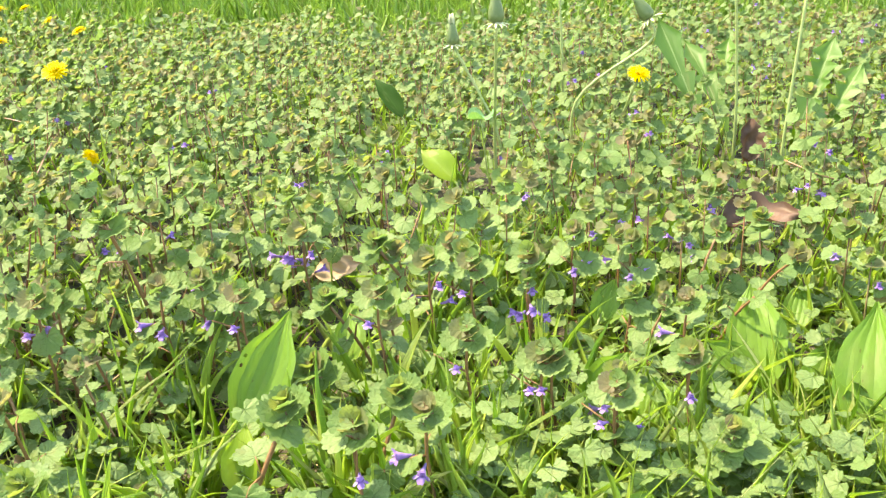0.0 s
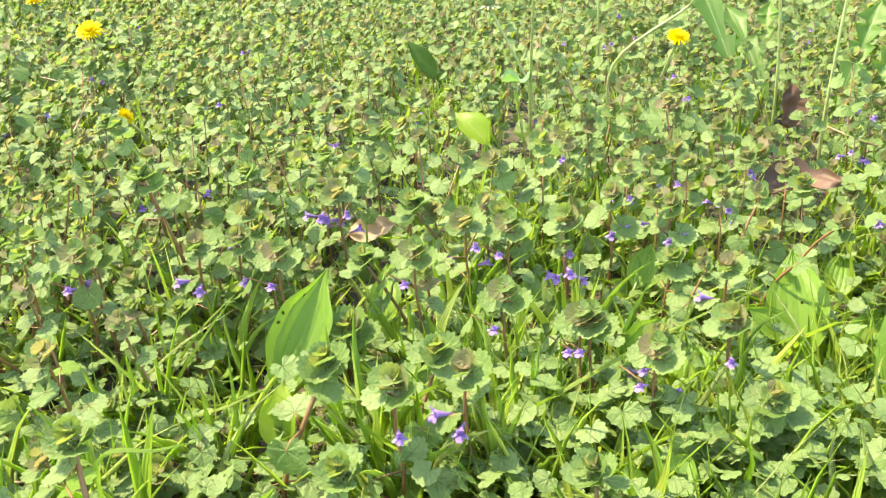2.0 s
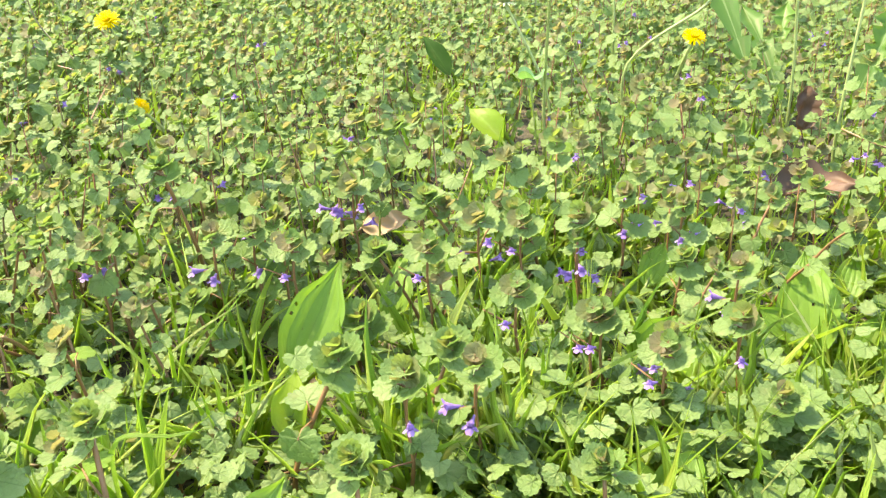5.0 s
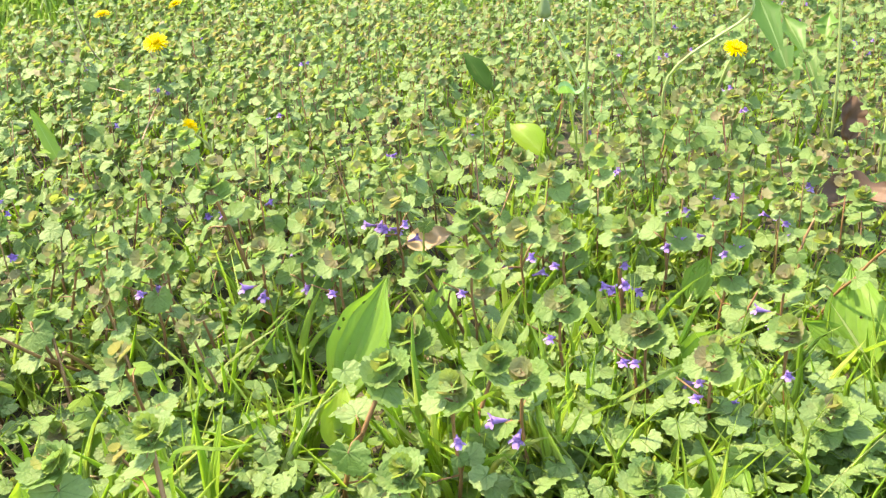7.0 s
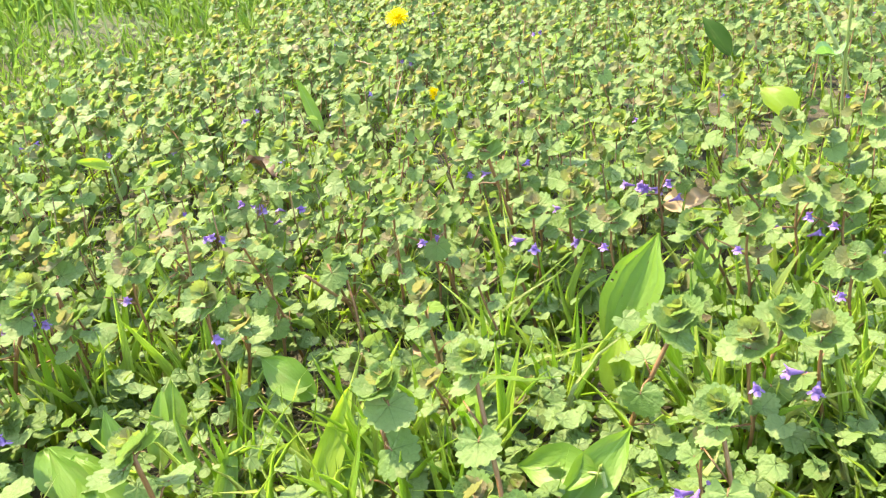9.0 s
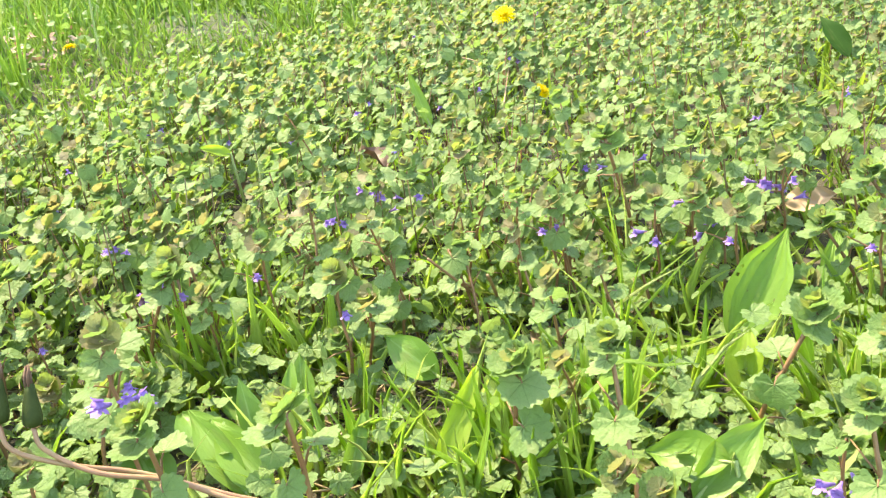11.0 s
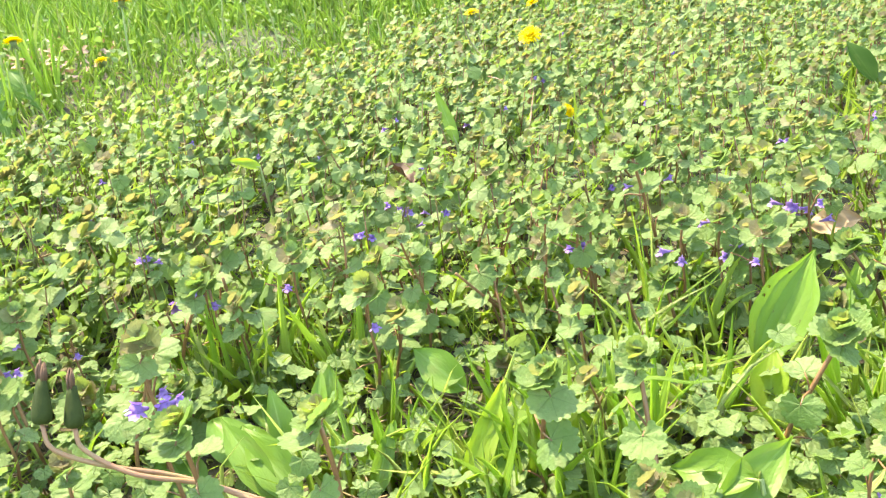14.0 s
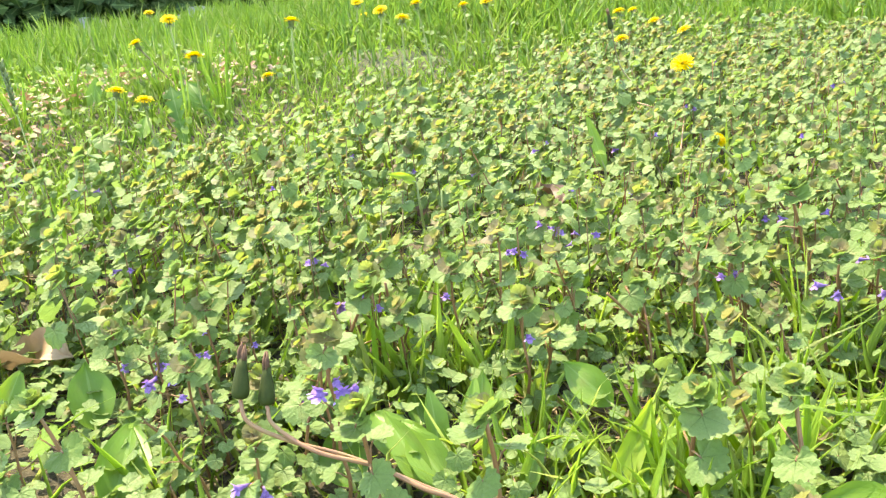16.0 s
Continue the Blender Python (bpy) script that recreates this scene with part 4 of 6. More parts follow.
def meadow_grass():
    r = np.random.default_rng(41)
    near, far = {i: [] for i in range(5)}, {i: [] for i in range(3)}
    for n in range(34000):
        x, y = r.uniform(-1.3, 1.4), r.uniform(0.08, 2.4)
        if not in_view(x, y):
            continue
        g = grassy(x, y)
        clump = wander(x, y, 7.0, 12.0)
        if r.random() > 0.15 + 0.35 * g + 0.45 * max(0.0, clump - 0.12) * 2:
            continue
        if y < 1.0 and r.random() < 0.8 and crowded(x, y):
            continue
        near[int(r.integers(5))].append(blade_pose(r, x, y, r.uniform(0.03, 0.10) + 0.03 * g * r.random(), r.uniform(0.0009, 0.0021), 0.35))
    for cx, cy, sx, sy, count, low, high in ((0.54, 0.60, 0.10, 0.07, 260, 0.03, 0.085), (0.38, 0.55, 0.07, 0.06, 180, 0.03, 0.09), (0.0, 0.34, 0.09, 0.05, 450, 0.02, 0.06), (0.64, 0.68, 0.06, 0.08, 380, 0.03, 0.08), (-0.17, 0.43, 0.05, 0.03, 200, 0.02, 0.06), (-0.28, 0.30, 0.05, 0.04, 160, 0.02, 0.06), (0.24, 0.53, 0.07, 0.06, 220, 0.03, 0.08), (0.12, 0.41, 0.06, 0.035, 300, 0.02, 0.06), (0.30, 0.47, 0.06, 0.04, 140, 0.03, 0.07), (0.40, 0.75, 0.15, 0.10, 800, 0.04, 0.09), (0.55, 0.95, 0.25, 0.12, 700, 0.04, 0.10), (0.0, 0.65, 0.2, 0.15, 500, 0.03, 0.09), (-0.3, 0.6, 0.2, 0.15, 600, 0.03, 0.09), (0.62, 0.67, 0.06, 0.05, 220, 0.06, 0.11), (0.35, 0.57, 0.06, 0.05, 420, 0.06, 0.12), (0.42, 0.52, 0.08, 0.04, 320, 0.06, 0.11), (0.55, 0.60, 0.07, 0.05, 300, 0.06, 0.11), (0.305, 0.93, 0.045, 0.07, 420, 0.05, 0.11), (0.46, 0.84, 0.07, 0.05, 320, 0.04, 0.08), (0.68, 0.92, 0.06, 0.06, 320, 0.05, 0.10), (0.15, 0.63, 0.06, 0.05, 220, 0.04, 0.09)):
        for n in range(count):
            x, y = r.normal(cx, sx), r.normal(cy, sy)
            if math.hypot(x - EYE_PLAN[0], y - EYE_PLAN[1]) > 0.33 and not (crowded(x, y) and r.random() < 0.75):
                near[int(r.integers(5))].append(blade_pose(r, x, y, r.uniform(low, high), r.uniform(0.0007, 0.0017), 0.55))
    for cx, cy, sx, sy, count in ((0.57, 0.61, 0.08, 0.06, 520), (0.47, 0.53, 0.08, 0.04, 380), (0.36, 0.60, 0.06, 0.06, 240), (0.03, 0.38, 0.07, 0.05, 220)):
        for n in range(count):
            x, y = r.normal(cx, sx), r.normal(cy, sy)
            if math.hypot(x - EYE_PLAN[0], y - EYE_PLAN[1]) > 0.36:
                near[int(r.integers(1, 4))].append(blade_pose(r, x, y, r.uniform(0.06, 0.12), r.uniform(0.0007, 0.0014), 0.85))
    for n in range(12000):
        x, y = r.uniform(-0.75, 0.85), r.uniform(0.14, 1.25)
        if in_view(x, y) and r.random() < 0.65 + 0.35 * wander(x, y, 11.0, 3.0):
            near[int(r.integers(5))].append(blade_pose(r, x, y, r.uniform(0.018, 0.042), r.uniform(0.0008, 0.0016), 0.8))
    for n in range(130000):
        x, y = r.uniform(-4.2, 3.2), r.uniform(0.0, 5.2)
        if not in_view(x, y, 0.3) or in_patch(x, y) > 0.55:
            continue
        d = math.hypot(x - EYE_PLAN[0], y - EYE_PLAN[1])
        if r.random() > 1.25 - 0.2 * d:
            continue
        litter = wander(x, y, 2.2, 21.0)
        if litter > 0.30 and x < -1.45 and r.random() < 0.6:
            continue
        tall = 0.036 + 0.085 * min(1.0, max(0.0, (d - 2.0))) + 0.03 * wander(x, y, 2.5, 8.0)
        h = tall * r.uniform(0.5, 1.45)
        far[int(r.integers(3))].append(blade_pose(r, x, y, h, r.uniform(0.0018, 0.0042), 0.3))
    for n in range(46000):
        x, y = r.uniform(-2.5, 1.6), r.uniform(0.0, 3.0)
        if in_patch(x, y) > 0.75 or not in_view(x, y, 0.3) or wander(x, y, 2.2, 21.0) > 0.40:
            continue
        far[int(r.integers(3))].append(blade_pose(r, x, y, r.uniform(0.025, 0.075), r.uniform(0.0013, 0.003), 0.45))
    heap = Heap()
    for i, mats in near.items():
        heap.put(BLADES[i], mats)
    tagged(heap.build("fine_grass", [grass_mat]), "fine bright green grass blades between the ivy", "grass", kind="stuff")
    heap = Heap()
    for i, mats in far.items():
        heap.put(BLADES_FAR[i], mats)
    tagged(heap.build("meadow_grass", [meadow_mat]), "long sunlit meadow grass beyond the ivy", "grass", kind="stuff")


meadow_grass()


def outer_grass():
    """Grass and ivy on the rest of the meadow, all round."""
    r = np.random.default_rng(53)
    far = {i: [] for i in range(3)}
    low = {i: [] for i in range(4)}
    for n in range(34000):
        a, d = r.uniform(-math.pi, math.pi), 0.25 + 4.6 * math.sqrt(r.random())
        x, y = EYE_PLAN[0] + d * math.sin(a), EYE_PLAN[1] - 0.1 + d * math.cos(a)
        if in_view(x, y, 0.1) and d < 4.5:
            continue
        near_ivy = math.hypot(x - 0.3, y - 0.7) < 1.5 + 0.4 * wander(x, y, 1.5, 6.0)
        if near_ivy and r.random() < 0.7:
            continue
        far[int(r.integers(3))].append(blade_pose(r, x, y, r.uniform(0.03, 0.10 if near_ivy else 0.14), r.uniform(0.004, 0.009), 0.4))
    for n in range(26000):
        x, y = r.uniform(-1.4, 2.2), r.uniform(-1.2, 2.6)
        if in_view(x, y, 0.05) or math.hypot(x - 0.3, y - 0.7) > 1.5 + 0.4 * wander(x, y, 1.5, 6.0) or math.hypot(x - EYE_PLAN[0], y - EYE_PLAN[1]) < 0.12:
            continue
        z = float(ground_height(x, y)) + r.uniform(0.012, 0.075)
        low[int(r.integers(4))].append(shift(x, y, z) @ rot(0, 0, r.uniform(-3.14, 3.14)) @ rot(r.normal(-0.2, 0.5), r.normal(0, 0.4), 0) @ grow(r.uniform(0.018, 0.034)))
    heap = Heap()
    for i, mats in far.items():
        heap.put(BLADES_FAR[i], mats)
    tagged(heap.build("outer_grass", [meadow_mat]), "meadow grass all round the ivy patch", "grass", kind="stuff")
    heap = Heap()
    for i, mats in low.items():
        heap.put(LEAF_FAR[i], mats)
    tagged(heap.build("outer_ivy", [ivy_mat]), "ground ivy leaves spreading beyond the open meadow patch", "ground ivy", kind="stuff")


outer_grass()


def far_herbs():
    """Low round and oval leaves among the meadow grass."""
    r = np.random.default_rng(43)
    bags = {0: [], 1: [], 2: [], 3: []}
    for n in range(17000):
        x, y = r.uniform(-2.6, 1.8), r.uniform(0.05, 3.3)
        if not in_view(x, y, 0.2) or in_patch(x, y) > 0.8:
            continue
        if r.random() > 0.5 + 0.7 * wander(x, y, 3.0, 33.0):
            continue
        z = float(ground_height(x, y)) + r.uniform(0.02, 0.075)
        bags[int(r.integers(4))].append(shift(x, y, z) @ rot(0, 0, r.uniform(-3, 3)) @ rot(r.normal(0.1, 0.4), r.normal(0, 0.4), 0) @ grow(r.uniform(0.010, 0.023)))
    heap = Heap()
    for i, mats in bags.items():
        heap.put(LEAF_FAR[i], mats)
    tagged(heap.build("meadow_herbs", [ivy_mat]), "low herb leaves scattered through the meadow grass", "herbs", kind="stuff")


far_herbs()


def dry_straw():
    r = np.random.default_rng(47)
    rod = tube([(0, -0.5, 0), (0.03, -0.15, 0.05), (-0.02, 0.2, 0.04), (0, 0.5, 0)], [0.5, 0.6, 0.5, 0.3], 3)
    mats = []
    for n in range(3900):
        x, y = r.uniform(-1.2, 1.0), r.uniform(0.05, 1.6)
        if n >= 3200:
            cx, cy, sx, sy = ((0.56, 0.62, 0.09, 0.08), (0.0, 0.36, 0.12, 0.06), (-0.42, 0.262, 0.04, 0.025), (-0.05, 0.46, 0.05, 0.04))[n % 4]
            x, y = r.normal(cx, sx), r.normal(cy, sy)
        if not in_view(x, y) or r.random() > 0.2 + 0.6 * max(0, wander(x, y, 6.0, 61.0)) + (0.5 if y < 0.75 else 0) - (0.25 if x < -0.9 else 0):
            continue
        z = float(ground_height(x, y)) + r.uniform(0.001, 0.014)
        w = r.uniform(0.0007, 0.0017)
        mats.append(shift(x, y, z) @ rot(r.normal(0, 0.2), 0, r.uniform(-3.14, 3.14)) @ np.diag((w, r.uniform(0.02, 0.06), 1.5 * w, 1)))
    heap = Heap()
    heap.put(rod, mats)
    tagged(heap.build("dry_straw", [straw_mat]), "dry pale straw and dead stalks lying on the soil", "straw", kind="stuff")


dry_straw()


def leaf_litter():
    """Crumbled dry brown leaves in the thin grass on the bank."""
    r = np.random.default_rng(59)
    flake = Shape()
    flake.add([(-0.5, -0.3, 0.1), (0.1, -0.45, 0), (0.5, 0.0, 0.18), (0.15, 0.45, 0.02), (-0.4, 0.3, 0.15), (0, 0, -0.05)], [(5, 0, 1), (5, 1, 2), (5, 2, 3), (5, 3, 4), (5, 4, 0)], 0)
    mats = []
    for cx, cy, sx, sy, count in ((-1.75, 0.62, 0.12, 0.10, 260), (-1.95, 0.95, 0.15, 0.10, 260), (-1.5, 0.50, 0.10, 0.07, 200), (-1.62, 1.12, 0.08, 0.08, 120), (-2.1, 1.4, 0.2, 0.1, 120)):
        for n in range(count):
            x, y = r.normal(cx, sx), r.normal(cy, sy)
            mats.append(shift(x, y, float(ground_height(x, y)) + r.uniform(0.012, 0.045)) @ rot(r.normal(0, 0.4), r.normal(0, 0.4), r.uniform(-3, 3)) @ grow(r.uniform(0.008, 0.022)))
    heap = Heap()
    heap.put(flake, mats)
    tagged(heap.build("leaf_litter", [litter_mat]), "crumbled dry pinkish-brown leaves in thin grass", "leaf litter", kind="stuff")


leaf_litter()

# ---- broad leaves ----


def broad_leaf(base, tip, width, facing, outline="oval", curl=0.10, ribs=5, holes=0, seed=0):
    """A broad leaf from base to tip, its upper side towards facing, with ribs, a bend and a stalk."""
    r = np.random.default_rng(900 + seed)
    b, t = Vector(base), Vector(tip)
    length = (t - b).length
    y = (t - b) / length
    n = Vector(facing)
    n = (n - y * n.dot(y)).normalized()
    x = y.cross(n)
    rows, cols = (40, 20) if ribs > 1 else ((18, 10) if outline != "toothed" else (46, 8))
    s = Shape()
    v, uv = [], []
    for i in range(rows + 1):
        q = i / rows
        if outline == "oval":
            prof = 0.10 + 0.90 * max(0.0, math.sin(math.pi * min(1.0, max(0.0, (q - 0.06) / 0.94)) ** 0.82)) ** 0.8 if q > 0.06 else 0.10
            prof *= 1.0 if q < 0.6 else 1.0 - 0.75 * ((q - 0.6) / 0.4) ** 2
            prof += 0.025 * math.sin(q * 21 + seed)
        elif outline == "lance":
            prof = 0.16 + 0.84 * math.sin(math.pi * q ** 0.7) ** 0.9 if 0 < q < 1 else (0.16 if q == 0 else 0.02)
        else:
            wave = 0.12 + 0.88 * ((q * 5.2 + 0.22 * math.sin(9 * q + seed)) % 1.0) ** 0.9
            prof = (0.22 + 0.78 * math.sin(math.pi * min(1, q * 0.95 + 0.03)) ** 0.6 * (0.35 + 0.65 * q)) * (0.16 + 0.84 * wave if q < 0.79 else 1.25 * (1 - q) / 0.21)
        prof = max(prof, 0.015)
        for j in range(cols + 1):
            u = 2 * j / cols - 1
            dx = u * prof * width / 2
            rib = -0.006 * width * abs(math.cos(math.pi * ribs * u / 2))
            dz = rib + 0.20 * width * u * u * prof + curl * length * math.sin(math.pi * q) * 0.5 - curl * length * q * q + 0.03 * width * math.sin(7 * q + 3 * u + seed)
            v.append(tuple(b + y * (q * length) + x * dx + n * dz))
            uv.append((u * 0.5, q))
    f = []
    for i in range(rows):
        for j in range(cols):
            a = i * (cols + 1) + j
            f.append((a, a + 1, a + cols + 2, a + cols + 1))
    for k in range(holes):
        i, j = int(r.integers(4, rows - 4)), int(r.integers(1, cols - 1))
        bad = i * cols + j
        if bad < len(f):
            f[bad] = None
    s.add(v, [q for q in f if q], 0, uv)
    root = b - y * length * 0.12
    root.z = float(ground_height(root.x, root.y)) - 0.002
    mid = b.lerp(root, 0.5) + Vector((0, 0, 0.002))
    stalk = tube([tuple(b + y * length * 0.25 - n * 0.0012), tuple(b), tuple(mid), tuple(root)], [0.0008, 0.0016, 0.002, 0.0022], 6)
    return s, stalk


def build_broad(rows, thing, text, category, group, mat, outline, ribs, holes, start=0):
    """Leaves whose feet stand close together belong to one plant."""
    plants = []
    for n, (bx, by, bz, tx, ty, tz, w) in enumerate(rows):
        for p in plants:
            if math.hypot(p[0] - bx, p[1] - by) < 0.075:
                root, ox, oy, oz = p[2], p[0], p[1], p[3]
                break
        else:
            ox, oy = bx, by
            oz = float(ground_height(bx, by))
            root = new(thing)
            tagged(root, text, category, group)
            root.location = (ox, oy, oz)
            plants.append((ox, oy, root, oz))
        to_eye = Vector((EYE_PLAN[0] - bx, EYE_PLAN[1] - by, 0)).normalized()
        facing = to_eye * 0.75 + Vector((0.25 * math.sin(n * 2.1), 0.2 * math.cos(n * 1.7), 0.65))
        s, stalk = broad_leaf((bx, by, bz), (tx, ty, tz), w, facing, outline, 0.05 + 0.05 * math.sin(n * 1.3), ribs, holes if n % 3 == 0 else 0, n + start)
        # the first broad herb leaf gets the tones with shade coloured in
        blade = shaded_leaf_mat if (start, n) == (20, 0) else (lime_mat if (start, n) in ((20, 1), (0, 2), (40, 4), (40, 5), (40, 6), (40, 9)) else mat)
        leaf = part("leaf", s.moved(shift(-ox, -oy, -oz)), [blade], root)
        part("stalk", stalk.moved(shift(-ox, -oy, -oz)), [green_stem_mat], leaf, "pale green leaf stalk")


build_broad(PLANTAIN, "plantain", "bright green plantain with upright ribbed spotted leaves", "plantain", "plantains in the ivy", plantain_mat, "oval", 5, 4)
build_broad(BROAD, "broad_leaved_herb", "smooth broad green leaves standing among ground ivy", "herb", "broad-leaved herbs in the ivy", broad_mat, "oval", 1, 0, 20)
build_broad(BROAD_EDGE, "broad_leaved_herb", "fresh green lance-shaped leaves among ground ivy", "herb", "broad-leaved herbs in the ivy", broad_mat, "lance", 1, 0, 40)
build_broad(TOOTHED, "dandelion_rosette", "toothed green dandelion leaves rising through the ivy", "dandelion", "dandelion leaves", toothed_mat, "toothed", 1, 0, 60)

# ---- dandelions ----
HEADS = [(-0.5, 1.46, 0.18), (-0.291, 1.193, 0.095), (0.486, 1.31, 0.17), (-1.313, 0.71, 0.247), (-1.291, 0.752, 0.222), (-1.374, 0.928, 0.286), (-1.5, 1.195, 0.203), (-1.656, 0.943, 0.32), (-1.547, 0.981, 0.367), (-1.255, 1.113, 0.335), (-1.26, 1.383, 0.33), (-1.193, 1.391, 0.308), (-1.318, 1.564, 0.332), (-1.422, 1.858, 0.306), (-0.876, 1.839, 0.192), (-1.115, 2.401, 0.186), (-0.867, 2.136, 0.179), (-1.74, 1.726, 0.346), (-1.92, 1.437, 0.239), (-1.045, 2.094, 0.242), (-2.661, 1.521, 0.386), (-1.462, 2.006, 0.304), (-1.214, 2.438, 0.22), (-1.246, 2.593, 0.142), (-2.077, 2.042, 0.291)]


def petal_ring(s, r, count, length, width, rise, start, inner):
    for k in range(count):
        a = 2 * math.pi * k / count + start + r.normal(0, 0.05)
        l, up = length * r.uniform(0.88, 1.08), rise + r.normal(0, 0.07)
        c, sn = math.cos(a), math.sin(a)
        pts = []
        for d, w in ((inner, 0.6), (inner + l * 0.55, 1.0), (inner + l, 0.85)):
            q = (d - inner) / l
            z = math.sin(up) * (d - inner) - 0.12 * l * q * q
            for sgn in (-1, 1):
                x, y = d * math.cos(up * 0.9), sgn * w * width / 2
                pts.append((x * c - y * sn, x * sn + y * c, z))
        s.add(pts, [(0, 2, 3, 1), (2, 4, 5, 3)], 0)


def dandelion_parts(seed):
    r = np.random.default_rng(seed)
    petals = Shape()
    for count, length, rise, inner in ((26, 0.0165, 0.05, 0.004), (24, 0.0155, 0.30, 0.0035), (20, 0.013, 0.60, 0.003), (16, 0.0105, 0.9, 0.002)):
        petal_ring(petals, r, count, length, 0.0028, rise, r.uniform(0, 1), inner)
    centre = Shape()
    for k in range(26):
        a, d = k * 2.4, 0.0013 * math.sqrt(k)
        centre.merge(tube([(d * math.cos(a), d * math.sin(a), 0), (d * 1.2 * math.cos(a), d * 1.2 * math.sin(a), 0.0085 - 0.1 * d)], [0.0008, 0.0006], 4))
    bracts = tube([(0, 0, -0.014), (0, 0, -0.0125), (0, 0, -0.006), (0, 0, 0.0005)], [0.002, 0.006, 0.0068, 0.0075], 12)
    for k in range(12):
        a = 2 * math.pi * k / 12
        c, sn = math.cos(a), math.sin(a)
        pts = []
        for d, z, w in ((0.006, -0.012, 0.0016), (0.011, -0.0155, 0.0014), (0.0125, -0.020, 0.0003)):
            for sgn in (-1, 1):
                pts.append((d * c - sgn * w * sn, d * sn + sgn * w * c, z))
        bracts.add(pts, [(0, 2, 3, 1), (2, 4, 5, 3)], 0)
    return mesh_of("petals", petals, [yellow_mat]), mesh_of("centre", centre, [gold_mat]), mesh_of("bracts", bracts, [bract_mat])


DANDELION_MESHES = [dandelion_parts(70 + i) for i in range(4)]


def dandelion(head, root, tilt, size, number, stem=green_stem_mat, mids=(), text="open yellow dandelion on a leafless green stem"):
    top = new("dandelion")
    tagged(top, text, "dandelion", "dandelions in flower")
    root = Vector(root)
    top.location = root
    up = Vector((tilt[0], tilt[1], 1)).normalized()
    h = Vector(head) - root
    foot = h - up * 0.013 * size
    if mids:
        path = smooth_path([(0, 0, -0.004)] + [tuple(Vector(q) - root) for q in mids] + [tuple(foot)], 5)
    else:
        path = smooth_path([(0, 0, -0.004), tuple(foot * 0.5 + Vector((0.012 * math.sin(number), 0.012 * math.cos(number), 0))), tuple(foot)], 5)
    part("stem", tube(path, [0.0026 - 0.0006 * i / len(path) for i in range(len(path))], 8), [stem], top)
    m = Matrix.Translation(h) @ Vector((0, 0, 1)).rotation_difference(up).to_matrix().to_4x4() @ Matrix.Scale(size, 4)
    petals, centre, bracts = DANDELION_MESHES[number % 4]
    flower = part("flower_head", bracts, None, top, "green bracts under the flower", m)
    part("ray_floret_ruff", petals, None, flower, "bright yellow strap petals")
    part("centre", centre, None, flower, "deep yellow centre")


def build_dandelions():
    r = np.random.default_rng(81)
    for n, (x, y, z) in enumerate(HEADS):
        if n == 2:
            dandelion((x, y, z), (0.408, 1.354, 0.049), (0.2, -0.6), 0.80, n, mids=((0.453, 1.36, 0.075),))
            continue
        if n == 7:
            dandelion((x, y, z), foot((-1.476, 0.973, 0.14)), (-0.2, -0.3), 0.98, n, dark_stem_mat, ((-1.476, 0.973, 0.14), (-1.597, 0.979, 0.229)), "open yellow dandelion on a long leaning brown stem")
            continue
        root = (x + r.normal(0, 0.02), y + r.uniform(-0.01, 0.03), 0)
        root = (root[0], root[1], float(ground_height(root[0], root[1])))
        tilt = (r.normal(0, 0.2), r.normal(-0.1, 0.2))
        size = 0.98
        if n == 0:
            tilt, size = (0.15, -0.75), 1.12
        if n == 1:
            tilt, size = (1.5, -0.3), 0.66
        dandelion((x, y, z), root, tilt, size, n)


build_dandelions()


